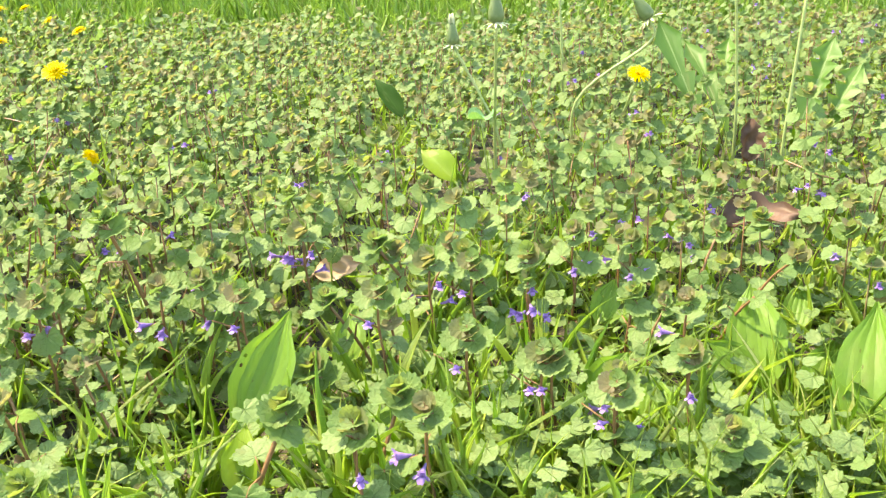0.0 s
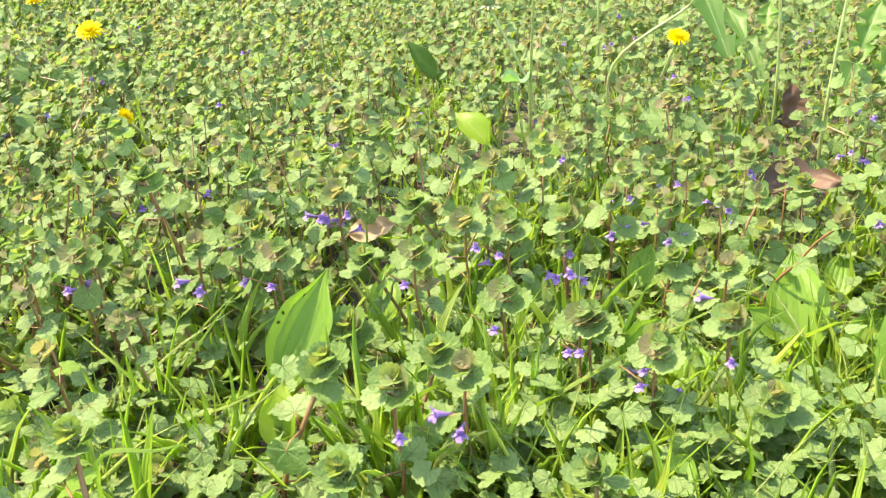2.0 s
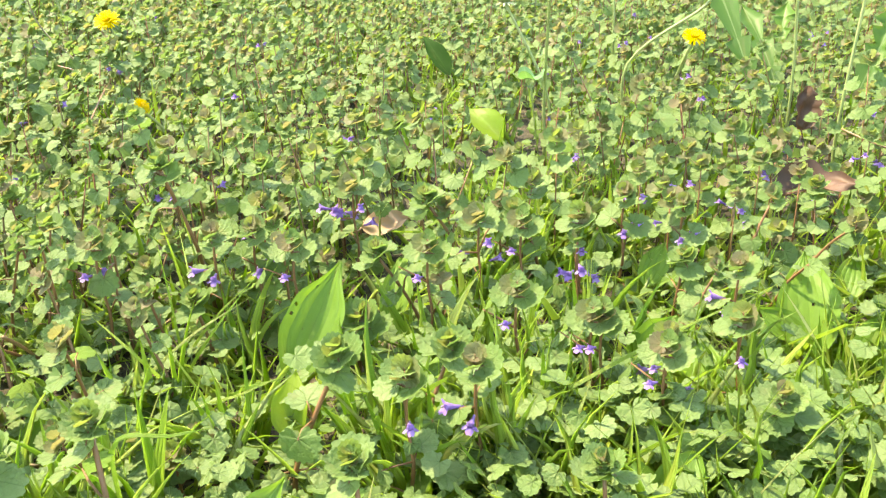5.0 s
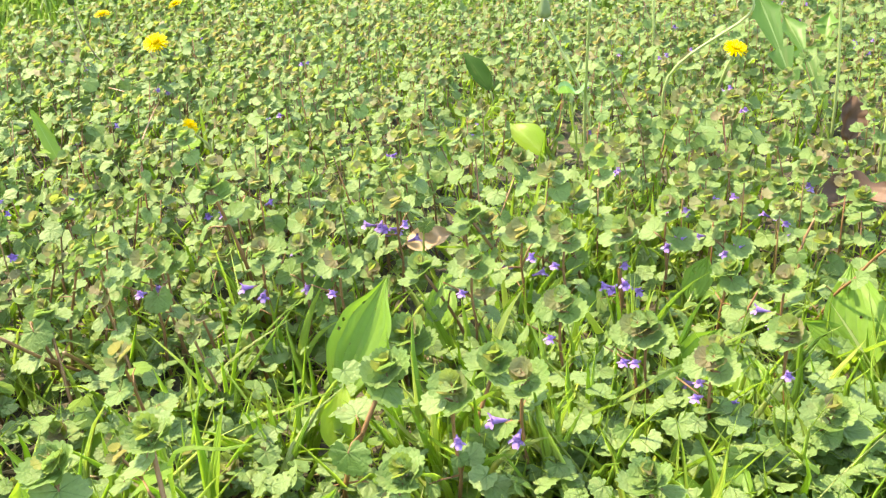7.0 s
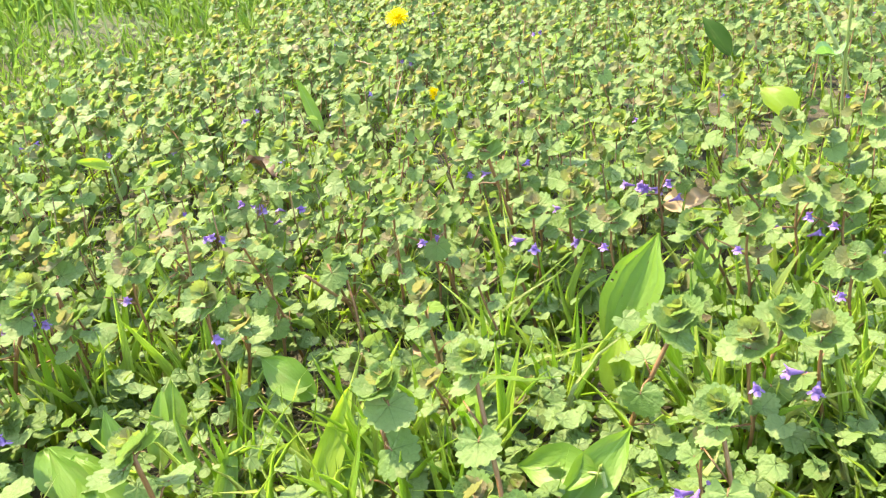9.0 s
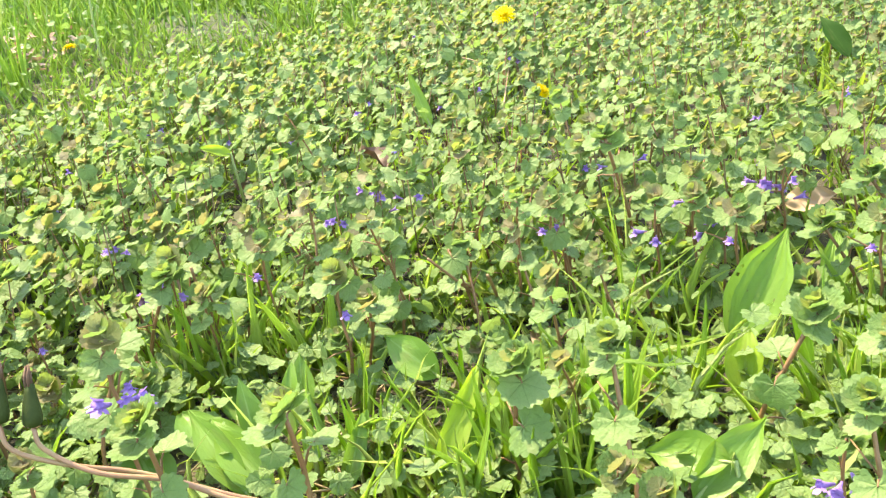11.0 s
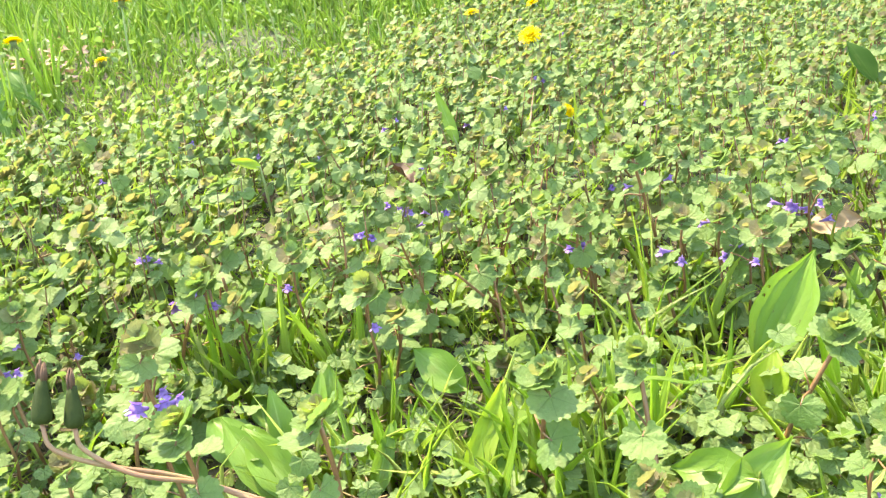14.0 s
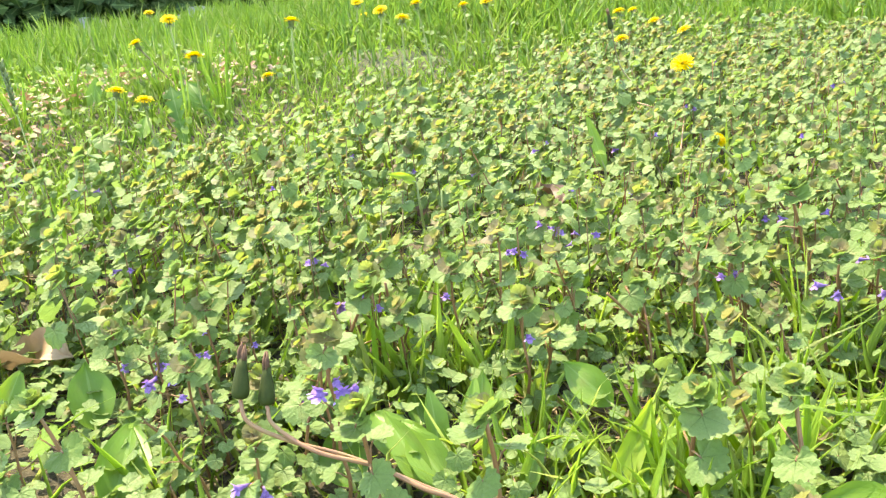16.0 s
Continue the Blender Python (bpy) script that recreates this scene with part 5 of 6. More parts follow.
def seed_bud(tip, base, root, mids=(), stem=green_stem_mat, dark=False, size=1.0, text="closed dandelion head after flowering on a pale stem"):
    """A closed dandelion head: a ribbed green vase with a wilted tuft, bent-back bracts and a stem."""
    top = new("dandelion_bud")
    tagged(top, text, "dandelion bud", "closed dandelion heads")
    root, base, tip = Vector(root), Vector(base), Vector(tip)
    top.location = root
    up = (tip - base).normalized()
    length = (tip - base).length
    body = Shape()
    prof = [(0, 0.30), (0.03, 0.74), (0.10, 0.96), (0.22, 1.0), (0.45, 0.84), (0.68, 0.60), (0.86, 0.46)]
    sides = 20
    rad = length * (0.185 if dark else 0.25) * size
    for q, w in prof:
        for k in range(sides):
            a = 2 * math.pi * k / sides
            rr = rad * w * (1.0 + (0.05 if k % 2 else -0.05))
            body.v.append((rr * math.cos(a), rr * math.sin(a), q * length))
            body.uv.append((k / sides, q))
    for i in range(len(prof) - 1):
        for k in range(sides):
            a, b = i * sides + k, i * sides + (k + 1) % sides
            body.f.append((a, b, b + sides, a + sides))
    body.f.append(tuple(range(sides))[::-1])
    body.f.append(tuple((len(prof) - 1) * sides + k for k in range(sides)))
    body.m = [0] * len(body.f)
    m = Matrix.Translation(base - root) @ Vector((0, 0, 1)).rotation_difference(up).to_matrix().to_4x4()
    vase = part("bud", body, [dark_bract_mat if dark else bract_mat], top, "ribbed dark green closed bud" if dark else "ribbed grey-green closed bud", m)
    tuft = Shape()
    r = np.random.default_rng(int(1000 * abs(tip.x)))
    for k in range(22):
        a, d = r.uniform(0, 6.28), rad * 0.4 * r.uniform(0.1, 1)
        tuft.merge(tube([(d * math.cos(a), d * math.sin(a), length * 0.8), (d * math.cos(a) * 1.15, d * math.sin(a) * 1.15, length * r.uniform(0.95, 1.05)), (d * math.cos(a + 0.4) * 0.9, d * math.sin(a + 0.4) * 0.9, length * r.uniform(1.05, 1.24))], [rad * 0.20, rad * 0.19, rad * 0.08], 4))
    part("wilted_tuft", tuft, [wilted_mat if dark else pale_mat], vase, "shrivelled brown petals" if dark else "pale shrivelled petals")
    if not dark:
        frill = Shape()
        for k in range(11):
            a = 2 * math.pi * k / 11 + r.normal(0, 0.15)
            c, sn = math.cos(a), math.sin(a)
            pts = []
            for d, z, w in ((0.5, 0.05, 0.16), (1.3, -0.10 - 0.1 * r.random(), 0.15), (1.9, -0.35 - 0.2 * r.random(), 0.03)):
                for sgn in (-1, 1):
                    pts.append((rad * (d * c - sgn * w * sn), rad * (d * sn + sgn * w * c), rad * z))
            frill.add(pts, [(0, 2, 3, 1), (2, 4, 5, 3)], 0)
        part("bent_bracts", frill, [pale_mat], vase, "pale bracts bent back")
    path = smooth_path([(0, 0, -0.004)] + [tuple(Vector(q) - root) for q in mids] + [tuple(base - root)], 6)
    part("stem", tube(path, [(0.0017 if dark else 0.0023) - 0.0004 * i / len(path) for i in range(len(path))], 8), [stem], top)


def above(p, d):
    return (p[0] + d[0], p[1] + d[1], p[2] + d[2])


SEED_A, SEED_B, SEED_C = (0.226, 1.322, 0.231), (0.299, 1.235, 0.271), (0.497, 1.388, 0.249)
seed_bud(above(SEED_A, (0, 0, 0.022)), above(SEED_A, (0, 0, -0.014)), foot((0.287, 1.306, 0.092)), ((0.287, 1.306, 0.092),))
seed_bud(above(SEED_B, (0, 0, 0.026)), above(SEED_B, (0, 0, -0.016)), foot((0.287, 1.276, 0.099)), ((0.287, 1.276, 0.099),))
seed_bud(above(SEED_C, (-0.018, 0, 0.022)), above(SEED_C, (0.006, 0, -0.014)), foot((0.399, 1.371, 0.121)), ((0.399, 1.371, 0.121), (0.504, 1.382, 0.202)), text="closed dandelion head on a curved yellow-green stem")
STALK_A, STALK_B, STALK_C = (0.616, 1.381, 0.323), (0.362, 1.694, 0.297), (0.699, 1.312, 0.28)
seed_bud(above(STALK_A, (0, 0, 0.036)), STALK_A, foot((0.628, 1.375, 0.122)), ((0.628, 1.375, 0.122),), text="closed dandelion head on a tall straight pale stem")
seed_bud(above(STALK_B, (0, 0, 0.036)), STALK_B, foot((0.368, 1.677, 0.132)), ((0.368, 1.677, 0.132),), text="closed dandelion head on a tall straight pale stem")
seed_bud(above(STALK_C, (0.004, 0, 0.036)), STALK_C, foot((0.677, 1.281, 0.07)), ((0.677, 1.281, 0.07),), text="closed dandelion head on a tall leaning pale stem")
BUD_A, BUD_B = (-0.107, 0.185, 0.149), (-0.097, 0.197, 0.142)
LYING = [(-0.106, 0.183, 0.146), (-0.1, 0.184, 0.135), (-0.082, 0.201, 0.119), (-0.061, 0.228, 0.101), (-0.021, 0.253, 0.08)]
LYING_B = [(-0.096, 0.196, 0.139), (-0.091, 0.196, 0.13), (-0.068, 0.208, 0.113), (-0.042, 0.233, 0.098), (-0.015, 0.246, 0.085)]
seed_bud((-0.114, 0.197, 0.175), BUD_A, foot((0.05, 0.31)), (above(LYING[4], (0.02, 0.02, -0.02)), LYING[4], LYING[3], LYING[2], LYING[1]), pink_stem_mat, True, 1.0, "dark closed dandelion bud on a bent pink stem")
seed_bud((-0.104, 0.207, 0.167), BUD_B, foot((0.055, 0.295)), (above(LYING_B[4], (0.02, 0.02, -0.02)), LYING_B[4], LYING_B[3], LYING_B[2], LYING_B[1]), pink_stem_mat, True, 1.0, "dark closed dandelion bud on a bent pink stem")
DARK_STALK = [(-0.658, 1.462, 0.25), (-0.642, 1.465, 0.173), (-0.574, 1.443, 0.119), (-0.497, 1.425, 0.07)]
seed_bud(above(DARK_STALK[0], (-0.006, 0, 0.034)), DARK_STALK[0], foot(DARK_STALK[3]), (DARK_STALK[3], DARK_STALK[2], DARK_STALK[1]), dark_stem_mat, True, 0.9, "dark closed dandelion bud on a leaning brown stem")

# ---- dead leaves ----


def oak_leaf(length, width, curl, seed):
    """A dry lobed leaf lying along +y, curled and buckled."""
    r = np.random.default_rng(seed)
    s = Shape()
    rows, cols = 26, 10
    v, uv, f = [], [], []
    for i in range(rows + 1):
        q = i / rows
        lobe = 0.80 + 0.20 * abs(math.sin(q * math.pi * 3.2 + 0.4)) + 0.05 * math.sin(q * 23 + seed)
        prof = max(0.03, math.sin(math.pi * q ** 0.8) ** 0.7 * lobe) if 0 < q < 1 else 0.03
        for j in range(cols + 1):
            u = 2 * j / cols - 1
            x, y = u * prof * width / 2, q * length
            z = curl * width * (u * u * prof * (0.8 if u > 0 else 0.4)) + 0.10 * width * math.sin(5 * q + 2 * u + seed) + 0.06 * width * math.sin(11 * q - 4 * u) - 0.03 * width * (abs(u) < 0.1)
            v.append((x, y - length / 2, z + 0.1 * width))
            uv.append((u * 0.5, q))
    for i in range(rows):
        for j in range(cols):
            a = i * (cols + 1) + j
            f.append((a, a + 1, a + cols + 2, a + cols + 1))
    s.add(v, f, 0, uv)
    st = tube([(0, -length / 2, 0.1 * width), (0.004, -length * 0.62, 0.06 * width), (0.002, -length * 0.72, 0.1 * width)], [0.0012, 0.0011, 0.001], 5)
    return s.merge(st)


def dead_leaf(at, length, width, curl, turn, mat, text, seed):
    ob = new("dead_leaf", mesh_of("dead_leaf", oak_leaf(length, width, curl, seed), [mat]))
    tagged(ob, text, "dead leaf", "fallen dry leaves")
    ob.matrix_basis = pose(*at, *turn)
    return ob


dead_leaf((0.168, 0.872, 0.056), 0.050, 0.030, 0.25, (12, 44, -66), tan_mat, "fallen tan oak leaf propped in the ground ivy", 1)
dead_leaf((0.643, 1.351, 0.062), 0.062, 0.042, 0.5, (72, 12, 20), brown_mat, "dark brown curled dead leaf in the ground ivy", 2)
dead_leaf((0.615, 1.062, 0.042), 0.095, 0.055, 0.5, (8, 34, -101), brown_mat, "brown dry lobed leaf lying between ivy shoots", 3)
dead_leaf((-0.525, 0.205, 0.062), 0.085, 0.06, 0.75, (8, 20, -60), pale_leaf_mat, "pale bleached dead leaf lying on the soil", 4)
dead_leaf((-0.538, 0.769, 0.071), 0.035, 0.022, 0.6, (40, 0, 30), brown_mat, "small curled brown leaf fragment in the ivy", 5)
dead_leaf((-0.391, 0.872, 0.076), 0.05, 0.03, 0.9, (30, 20, 100), brown_mat, "curled dark brown dead leaf on the soil", 6)
dead_leaf((0.018, 0.565, 0.021), 0.04, 0.026, 0.7, (20, 0, 50), tan_mat, "small dry reddish leaf on straw", 7)

# ---- clover and single large leaves ----


def clover(at):
    root = new("clover")
    tagged(root, "blue-green clover with three round leaflets", "clover")
    x, y, z = at
    g = float(ground_height(x, y))
    root.location = (x, y, g)
    h = z - g
    part("stem", tube(smooth_path([(0.01, 0.01, -0.003), (0.004, 0.004, h * 0.5), (0, 0, h)], 4), 0.0011, 6), [green_stem_mat], root)
    for k in range(3):
        s = Shape()
        n = 14
        v = [(0, 0.012, -0.001)]
        for i in range(n):
            a = 2 * math.pi * i / n
            r = 0.0125 * (1 - 0.10 * (1 if i == 0 else 0))
            v.append((r * math.sin(a), 0.013 + r * math.cos(a), 0.003 * math.cos(2 * a)))
        s.add(v, [(0, 1 + (i + 1) % n, 1 + i) for i in range(n)], 0, [(p[0] * 30, p[1] * 30) for p in v])
        part("leaflet", s, [clover_mat], root, "", Matrix.Translation((0, 0, h)) @ pose(0, 0, 0, 35, 0, 160 + 120 * k))


clover((0.27, 1.26, 0.12))


def large_ivy_leaf(at, size, number):
    """A lone ground ivy shoot whose one large leaf is held out on its stalk."""
    root = new("ground_ivy")
    tagged(root, "short ground ivy shoot with one large pale scalloped leaf", "ground ivy", "ground ivy shoots in the patch")
    at = Vector(at)
    g = Vector(foot((at.x + 0.012 * math.sin(number * 2.1), at.y + 0.02)))
    root.location = g
    out = Vector((EYE_PLAN[0] - at.x, EYE_PLAN[1] - at.y, 0)).normalized()
    n = (out * 0.75 + Vector((-0.35, 0.0, 0.75))).normalized()
    y = out * 0.6 + Vector((0.4 * math.sin(number * 1.7), 0, -0.7))
    y = (y - n * y.dot(n)).normalized()
    x = y.cross(n)
    m = Matrix((x, y, n)).transposed().to_4x4()
    h = at - g
    part("stem", tube(smooth_path([(0, 0, -0.004), tuple(h * 0.55 + Vector((0, 0, 0.004))), tuple(h - y * size * 0.5 - n * size * 0.2)], 4), 0.0012, 6), STEM_MATS, root, "reddish-brown stem")
    part("leaf", LEAF_MESHES["leaf", (3, 0)[number % 2]], None, root, "", Matrix.Translation(h) @ m @ Matrix.Scale(size, 4))


for _k, _q in enumerate([(-0.018, 0.83, 0.105, 0.03), (-0.065, 0.566, 0.094, 0.027), (-0.252, 0.672, 0.103, 0.025), (-0.189, 0.594, 0.085, 0.024), (0.211, 0.839, 0.087, 0.021), (0.093, 0.757, 0.075, 0.021), (0.129, 0.889, 0.095, 0.021), (0.004, 0.633, 0.097, 0.026), (-0.07, 0.694, 0.091, 0.022)]):
    large_ivy_leaf(_q[:3], _q[3], _k)


def bare_stem(points, radius, mat, name, text, category):
    ob = new(name, mesh_of(name, tube(smooth_path([tuple(q) for q in points], 5), radius, 6), [mat]))
    tagged(ob, text, category, "bare stems in the patch")


for _q in [(-0.265, 0.448, 0.111, -0.266, 0.451, 0.076, -0.271, 0.453, 0.037), (-0.139, 0.562, 0.107, -0.144, 0.576, 0.072, -0.163, 0.602, 0.034), (-0.071, 0.883, 0.108, -0.06, 0.906, 0.073, -0.052, 0.929, 0.033), (-0.068, 0.535, 0.105, -0.056, 0.564, 0.069, -0.063, 0.609, 0.029), (-0.079, 0.907, 0.109, -0.078, 0.953, 0.074, -0.073, 0.999, 0.035), (-0.328, 0.255, 0.111, -0.331, 0.268, 0.077, -0.361, 0.292, 0.038), (-0.005, 0.527, 0.101, -0.024, 0.564, 0.069, -0.044, 0.602, 0.03), (-0.073, 0.871, 0.108, -0.07, 0.898, 0.073, -0.074, 0.929, 0.034)]:
    bare_stem([foot(_q[6:9]), _q[6:9], _q[3:6], _q[0:3]], 0.0014, stem_mat, "ivy_runner", "leaning brown ground ivy stem among the shoots", "ground ivy")
for _q in [(0.663, 1.197, 0.075, 0.695, 1.161, 0.067, 0.746, 1.183, 0.046), (-0.534, 1.349, 0.122, -0.497, 1.341, 0.115, -0.475, 1.356, 0.094), (-0.284, 1.058, 0.109, -0.364, 1.211, 0.109, -0.489, 1.447, 0.096)]:
    bare_stem([_q[0:3], _q[3:6], _q[6:9]], 0.0011, pink_stem_mat, "dry_stem", "thin pinkish dry stem lying over the ivy", "dry stem")

# ---- long grass blades ----


def long_blade(points, width, text):
    s = Shape()
    path = smooth_path(points, 6)
    v, uv, f = [], [], []
    for i, p in enumerate(path):
        d = (path[min(i + 1, len(path) - 1)] - path[max(0, i - 1)]).normalized()
        side = d.cross(Vector((0.25, -0.8, 0.55))).normalized()
        q = i / (len(path) - 1)
        w = width * 0.5 * max(0.06, 1 - q ** 3)
        v += [tuple(p - side * w), tuple(p + side.cross(d) * w * 0.25), tuple(p + side * w)]
        uv += [(-0.5, q), (0, q), (0.5, q)]
    for i in range(len(path) - 1):
        a = 3 * i
        f += [(a, a + 1, a + 4, a + 3), (a + 1, a + 2, a + 5, a + 4)]
    s.add(v, f, 0, uv)
    ob = new("tall_grass", mesh_of("tall_grass", s, [grass_single]))
    tagged(ob, text, "grass", "long single grass blades")


BLADE_LONG = [(0.521, 0.687, 0.098), (0.434, 0.629, 0.075), (0.346, 0.57, 0.044), (0.305, 0.604, -0.004)]
BLADE_B = [(0.529, 0.721, 0.079), (0.551, 0.708, 0.048), (0.574, 0.696, 0.007)]
long_blade(BLADE_LONG[::-1], 0.0034, "long pale grass blade arching over the low leaves")
long_blade([foot(BLADE_B[2])] + BLADE_B[::-1], 0.0035, "thin pale grass blade leaning over plantain leaves")

BLADES_A = [(0.059, 0.63, 0.136, 0.067, 0.622, 0.084, 0.075, 0.612, 0.025), (0.143, 0.611, 0.112, 0.111, 0.603, 0.073, 0.076, 0.612, 0.025), (0.029, 0.575, 0.096, 0.071, 0.559, 0.075, 0.091, 0.579, 0.023), (0.188, 0.559, 0.07, 0.159, 0.544, 0.06, 0.115, 0.559, 0.032), (0.345, 0.681, 0.095, 0.325, 0.622, 0.064, 0.3, 0.599, 0.016), (0.33, 0.617, 0.095, 0.317, 0.591, 0.054, 0.293, 0.563, 0.014), (0.437, 0.597, 0.079, 0.429, 0.567, 0.05, 0.42, 0.557, 0.011), (0.485, 0.603, 0.04, 0.437, 0.589, 0.039, 0.384, 0.59, 0.022)]
BLADES_B = [(0.026, 0.69, 0.128, 0.028, 0.701, 0.077, 0.031, 0.703, 0.027), (0.051, 0.677, 0.126, 0.045, 0.69, 0.077, 0.037, 0.705, 0.027), (0.134, 0.637, 0.103, 0.094, 0.634, 0.065, 0.063, 0.631, 0.024), (-0.195, 0.397, 0.114, -0.219, 0.429, 0.074, -0.216, 0.439, 0.034), (0.194, 0.557, 0.069, 0.163, 0.555, 0.06, 0.117, 0.584, 0.022), (0.188, 0.454, 0.098, 0.169, 0.442, 0.099, 0.135, 0.435, 0.091), (-0.094, 0.319, 0.098, -0.091, 0.335, 0.058, -0.069, 0.341, 0.018), (0.031, 0.716, 0.127, 0.029, 0.731, 0.077, 0.031, 0.734, 0.028), (0.134, 0.626, 0.092, 0.087, 0.603, 0.064, 0.047, 0.584, 0.025)]
for _k, _q in enumerate(BLADES_A + BLADES_B):
    long_blade([foot(_q[6:8]), _q[6:9], _q[3:6], _q[0:3]], 0.0024 + 0.0005 * (_k % 3), "slender bright grass blade rising through ground ivy")

TUFTS_A = [(0.312, 0.548), (0.278, 0.532), (0.282, 0.613), (0.322, 0.643), (0.358, 0.547), (0.371, 0.606), (0.247, 0.564), (0.424, 0.573), (0.577, 0.646), (0.581, 0.723), (0.08, 0.579), (0.277, 0.756), (0.254, 0.674), (0.329, 0.583), (-0.224, 0.372), (0.024, 0.744), (0.062, 0.421), (0.094, 0.662), (-0.253, 0.187), (-0.225, 0.409), (-0.237, 0.404), (-0.025, 0.378), (0.04, 0.398), (0.269, 0.607)]
TUFTS_B = [(0.147, 0.559), (-0.299, 0.42), (0.38, 0.733), (0.309, 0.969), (0.579, 0.599), (0.325, 0.705), (0.102, 0.404), (0.121, 0.407), (0.08, 0.391), (0.077, 0.429), (-0.203, 0.433), (-0.201, 0.454), (-0.199, 0.41), (0.121, 0.436), (0.141, 0.539), (-0.156, 0.478), (0.089, 0.454), (0.117, 0.466), (-0.174, 0.456), (0.56, 0.631), (0.599, 0.711)]
TUFTS = TUFTS_A + TUFTS_B


def grass_tuft(seed, count, low, high, lean=0.12, text="tuft of bright green upright grass among low leaves"):
    """A tuft of blades that grow from one foot, upright or sprawling."""
    r = np.random.default_rng(seed)
    root = new("grass_tuft")
    tagged(root, text, "grass tuft", "grass tufts")
    for k in range(count):
        a, d = r.uniform(0, 6.28), 0.011 * math.sqrt(r.random())
        h, w = r.uniform(low, high), r.uniform(0.0007, 0.0015)
        at = shift(d * math.cos(a), d * math.sin(a), -0.003) @ rot(0, 0, a - math.pi / 2 + r.normal(0, 0.5)) @ rot(r.normal(-lean, lean), r.normal(0, 0.03 + lean), 0) @ np.diag((w, h, h, 1.0))
        part("blade", TUFT_BLADES[int(r.integers(4))], None, root, "", Matrix(at))
    return root


TUFT_BLADES = [mesh_of("tuft_blade", blade_shape(q, 7), [grass_single]) for q in (0.03, 0.12, 0.28, 0.5)]
TUFT_KINDS = []
for _k, (_x, _y) in enumerate(TUFTS):
    _at = pose(_x, _y, float(ground_height(_x, _y)), 0, 0, (_k * 77) % 360)
    if _k < 5:
        TUFT_KINDS.append(grass_tuft(400 + _k, 13 + 2 * (_k % 3), 0.045, 0.105 + 0.008 * (_k % 3)))
        TUFT_KINDS[-1].matrix_basis = _at
    else:
        copy_thing(TUFT_KINDS[_k % 5], _at @ Matrix.Scale(0.8 + 0.06 * (_k % 7), 4))

for _k, (_x, _y) in enumerate([(-2.973, 1.131), (-2.244, 0.919), (-2.904, 1.269), (-2.344, 1.101), (-2.381, 1.202), (-1.95, 1.068), (-1.613, 0.964), (-1.668, 0.764), (-1.579, 0.61), (-1.391, 0.885), (-1.539, 0.814), (-3.64, 1.532), (-2.561, 1.427), (-3.053, 1.469), (-4.138, 1.53), (-2.206, 1.337), (-1.629, 1.101), (-1.417, 1.005)]):
    copy_thing(TUFT_KINDS[_k % 5], pose(_x, _y, float(ground_height(_x, _y)), 0, 0, (_k * 101) % 360) @ Matrix.Diagonal((0.9, 0.9, 1.5 + 0.15 * (_k % 6), 1)))


SPRAWL = [(0.47, 0.63), (0.51, 0.63), (0.545, 0.60), (0.60, 0.60), (0.60, 0.63), (0.63, 0.665), (0.50, 0.605), (0.535, 0.615), (0.57, 0.61), (0.61, 0.60), (0.64, 0.62), (0.48, 0.60), (0.44, 0.60), (0.41, 0.615), (0.66, 0.66), (0.40, 0.575), (0.46, 0.575), (0.52, 0.585)]
SPRAWL_KINDS = []
for _k, (_x, _y) in enumerate(SPRAWL):
    _at = pose(_x, _y, float(ground_height(_x, _y)), 0, 0, (_k * 67) % 360)
    if _k < 3:
        SPRAWL_KINDS.append(grass_tuft(440 + _k, 20, 0.035, 0.08, 0.42, "sprawling tuft of thin pale yellow-green grass on the soil"))
        SPRAWL_KINDS[-1].matrix_basis = _at
    else:
        copy_thing(SPRAWL_KINDS[_k % 3], _at @ Matrix.Scale(0.85 + 0.06 * (_k % 6), 4))


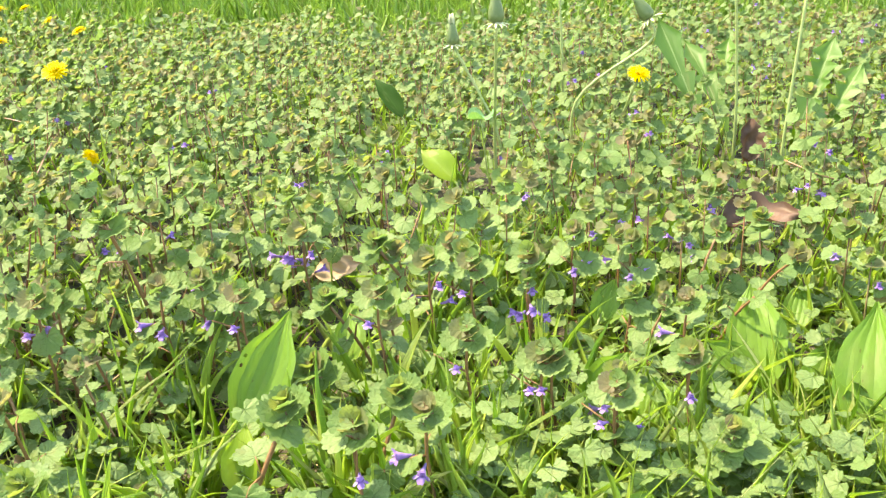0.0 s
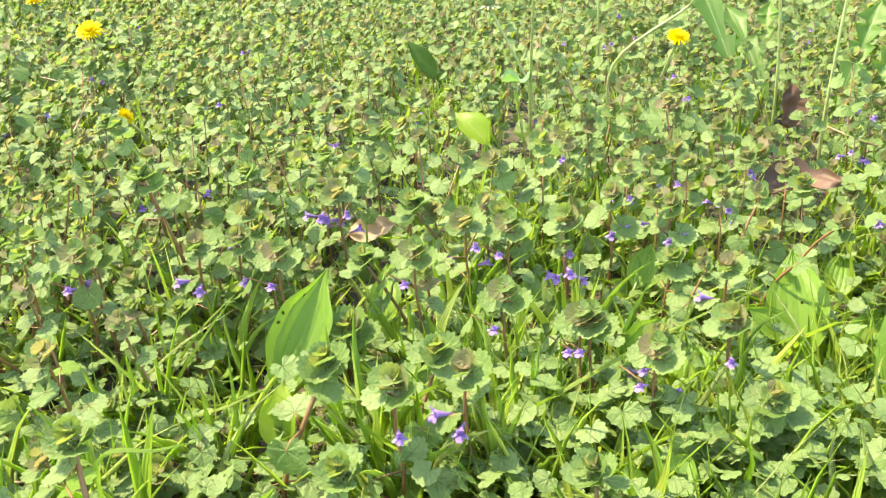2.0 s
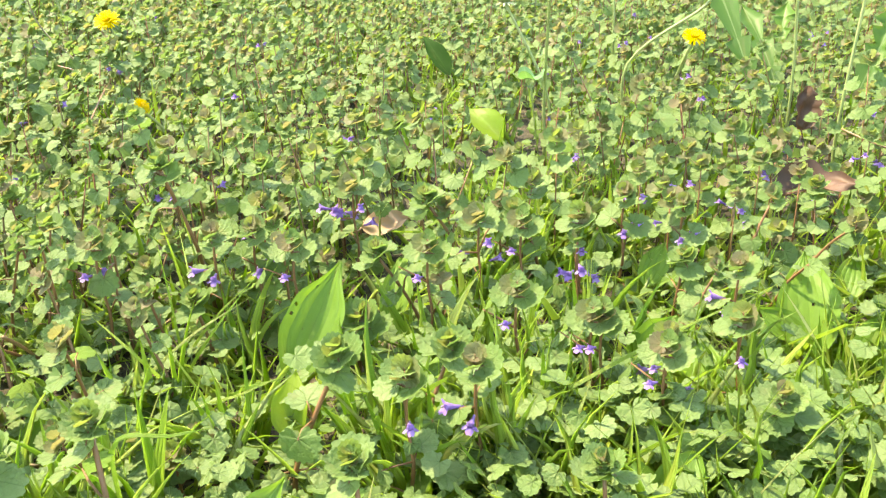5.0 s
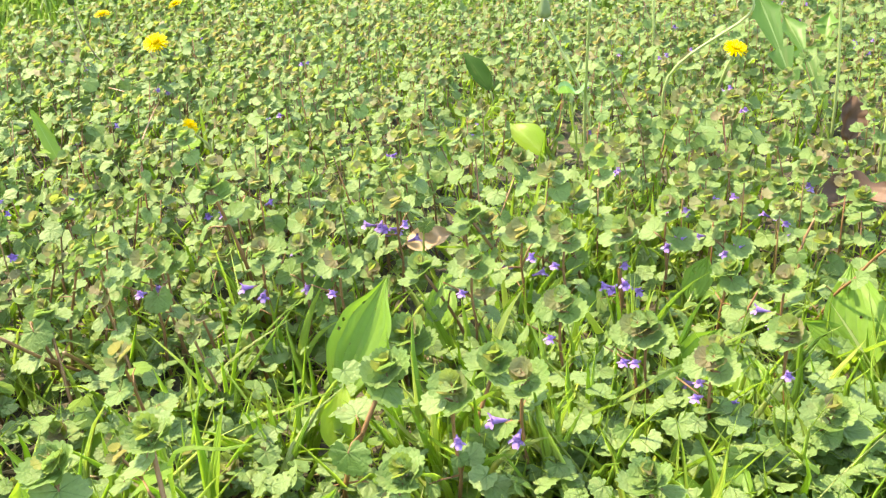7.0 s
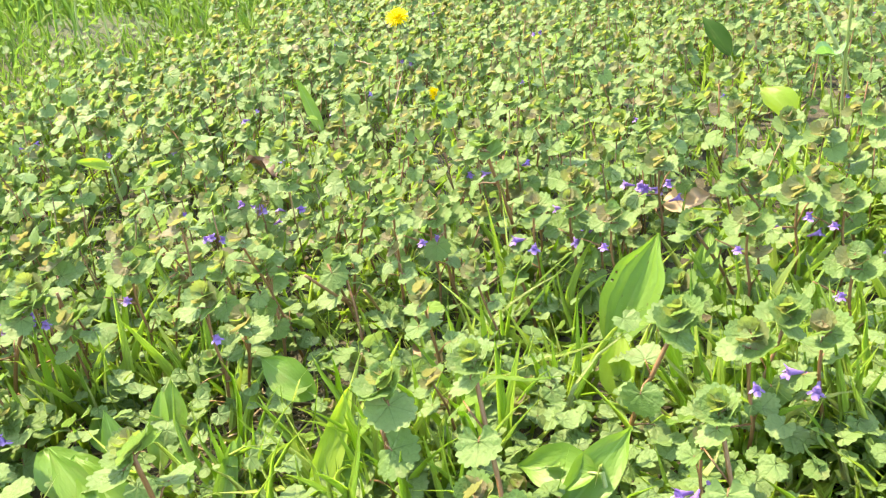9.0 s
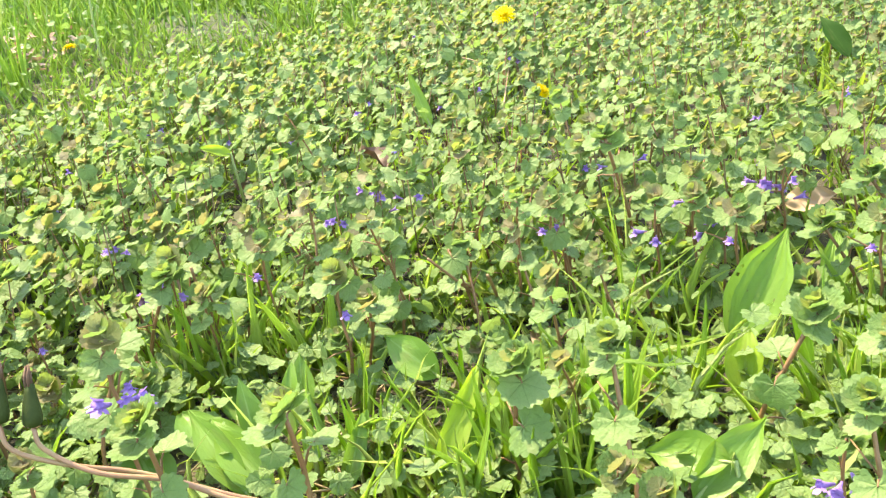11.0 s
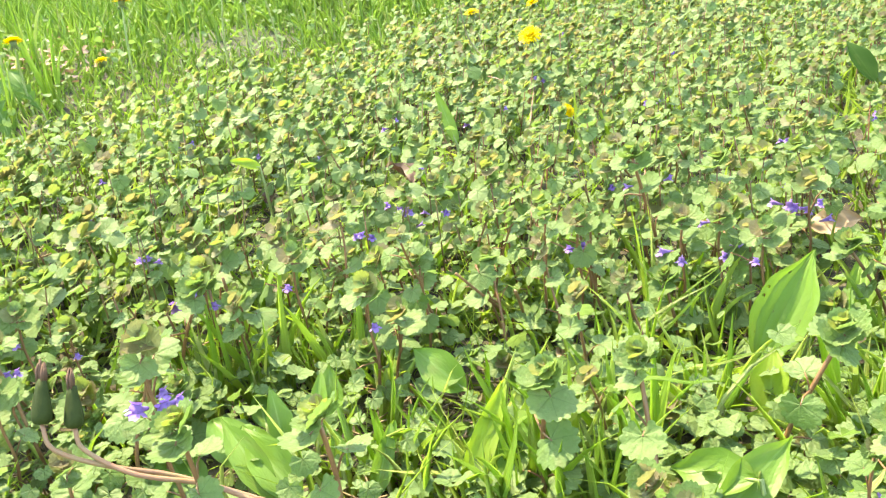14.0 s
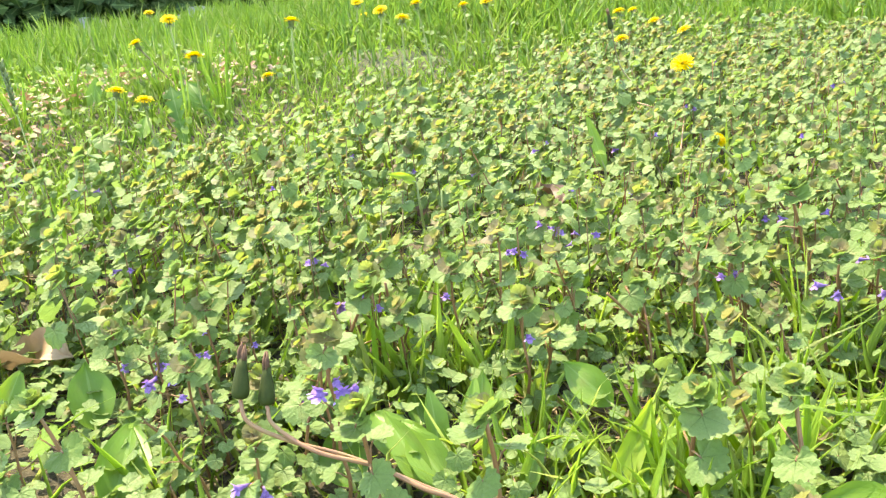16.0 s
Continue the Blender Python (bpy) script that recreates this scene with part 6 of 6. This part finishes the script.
def grass_spike(top, base):
    """A tall grass stem with a drooping flower spike."""
    root = new("grass_spike")
    tagged(root, "tall thin grass stem with a narrow green flower spike", "grass")
    g = Vector(foot(base))
    root.location = g
    h = Vector(top) - g
    path = smooth_path([(0, 0, -0.004), tuple(h * 0.35 + Vector((-0.012, 0, 0.02))), tuple(h * 0.7 + Vector((-0.008, 0, 0.02))), tuple(h)], 8)
    part("stem", tube(path, [0.0013 - 0.0006 * i / len(path) for i in range(len(path))], 6), [green_stem_mat], root)
    r = np.random.default_rng(17)
    spike = Shape()
    for i in range(15, len(path)):
        for k in range(5):
            a = r.uniform(0, 6.28)
            d = Vector((math.cos(a) * 0.35, math.sin(a) * 0.35, 0.9))
            spike.merge(tube([tuple(path[i]), tuple(path[i] + d * 0.006), tuple(path[i] + d * 0.013)], [0.0006, 0.0016, 0.0004], 5))
    part("flower_spike", spike, [bract_mat], root, "narrow green flower spike")


grass_spike((-0.938, 0.382, 0.337), (-0.868, 0.377, 0.166))

# ---- edge of the meadow ----


def background():
    r = np.random.default_rng(91)
    for n in range(9):
        x = -6.9 + 0.5 * n
        y = 1.5 + 0.62 * n
        bm = bmesh.new()
        bmesh.ops.create_icosphere(bm, subdivisions=3, radius=1)
        for q in bm.verts:
            q.co *= 1 + 0.18 * noise.noise(q.co * 1.7 + Vector((n * 3.1, 0, 0)))
        me = bpy.data.meshes.new("stone")
        bm.to_mesh(me)
        bm.free()
        me.materials.append(stone_mat)
        ob = new("edging_stone", me)
        tagged(ob, "rough grey edging stone half hidden by long grass", "stone", "stones along the meadow edge")
        ob.matrix_basis = pose(x, y, float(ground_height(x, y)) - 0.04, 0, 0, r.uniform(0, 180)) @ Matrix.Diagonal((0.2, 0.14, 0.12, 1))
    leaf = Shape()
    leaf.add([(0, 0, 0), (0.3, 0.4, 0.08), (0, 1, 0), (-0.3, 0.4, 0.08)], [(0, 1, 2), (0, 2, 3)], 0)
    mats = []
    for n in range(40000):
        a = r.uniform(0, 1)
        x, y = -7.6 + 6.4 * a + r.normal(0, 0.3), 1.4 + 8.0 * a + r.normal(0, 0.25)
        z = 1.7 * r.random() ** 1.4 * (0.85 + 0.4 * noise.noise((x * 1.3, y * 1.3, 0)))
        mats.append(shift(x, y, float(ground_height(x, y)) + z + 0.05) @ rot(r.uniform(0, 6), r.uniform(0, 6), r.uniform(0, 6)) @ grow(r.uniform(0.08, 0.17)))
    heap = Heap()
    heap.put(leaf, mats)
    tagged(heap.build("hedge", [hedge_mat]), "dark shady hedge behind the meadow", "hedge", kind="stuff")


background()
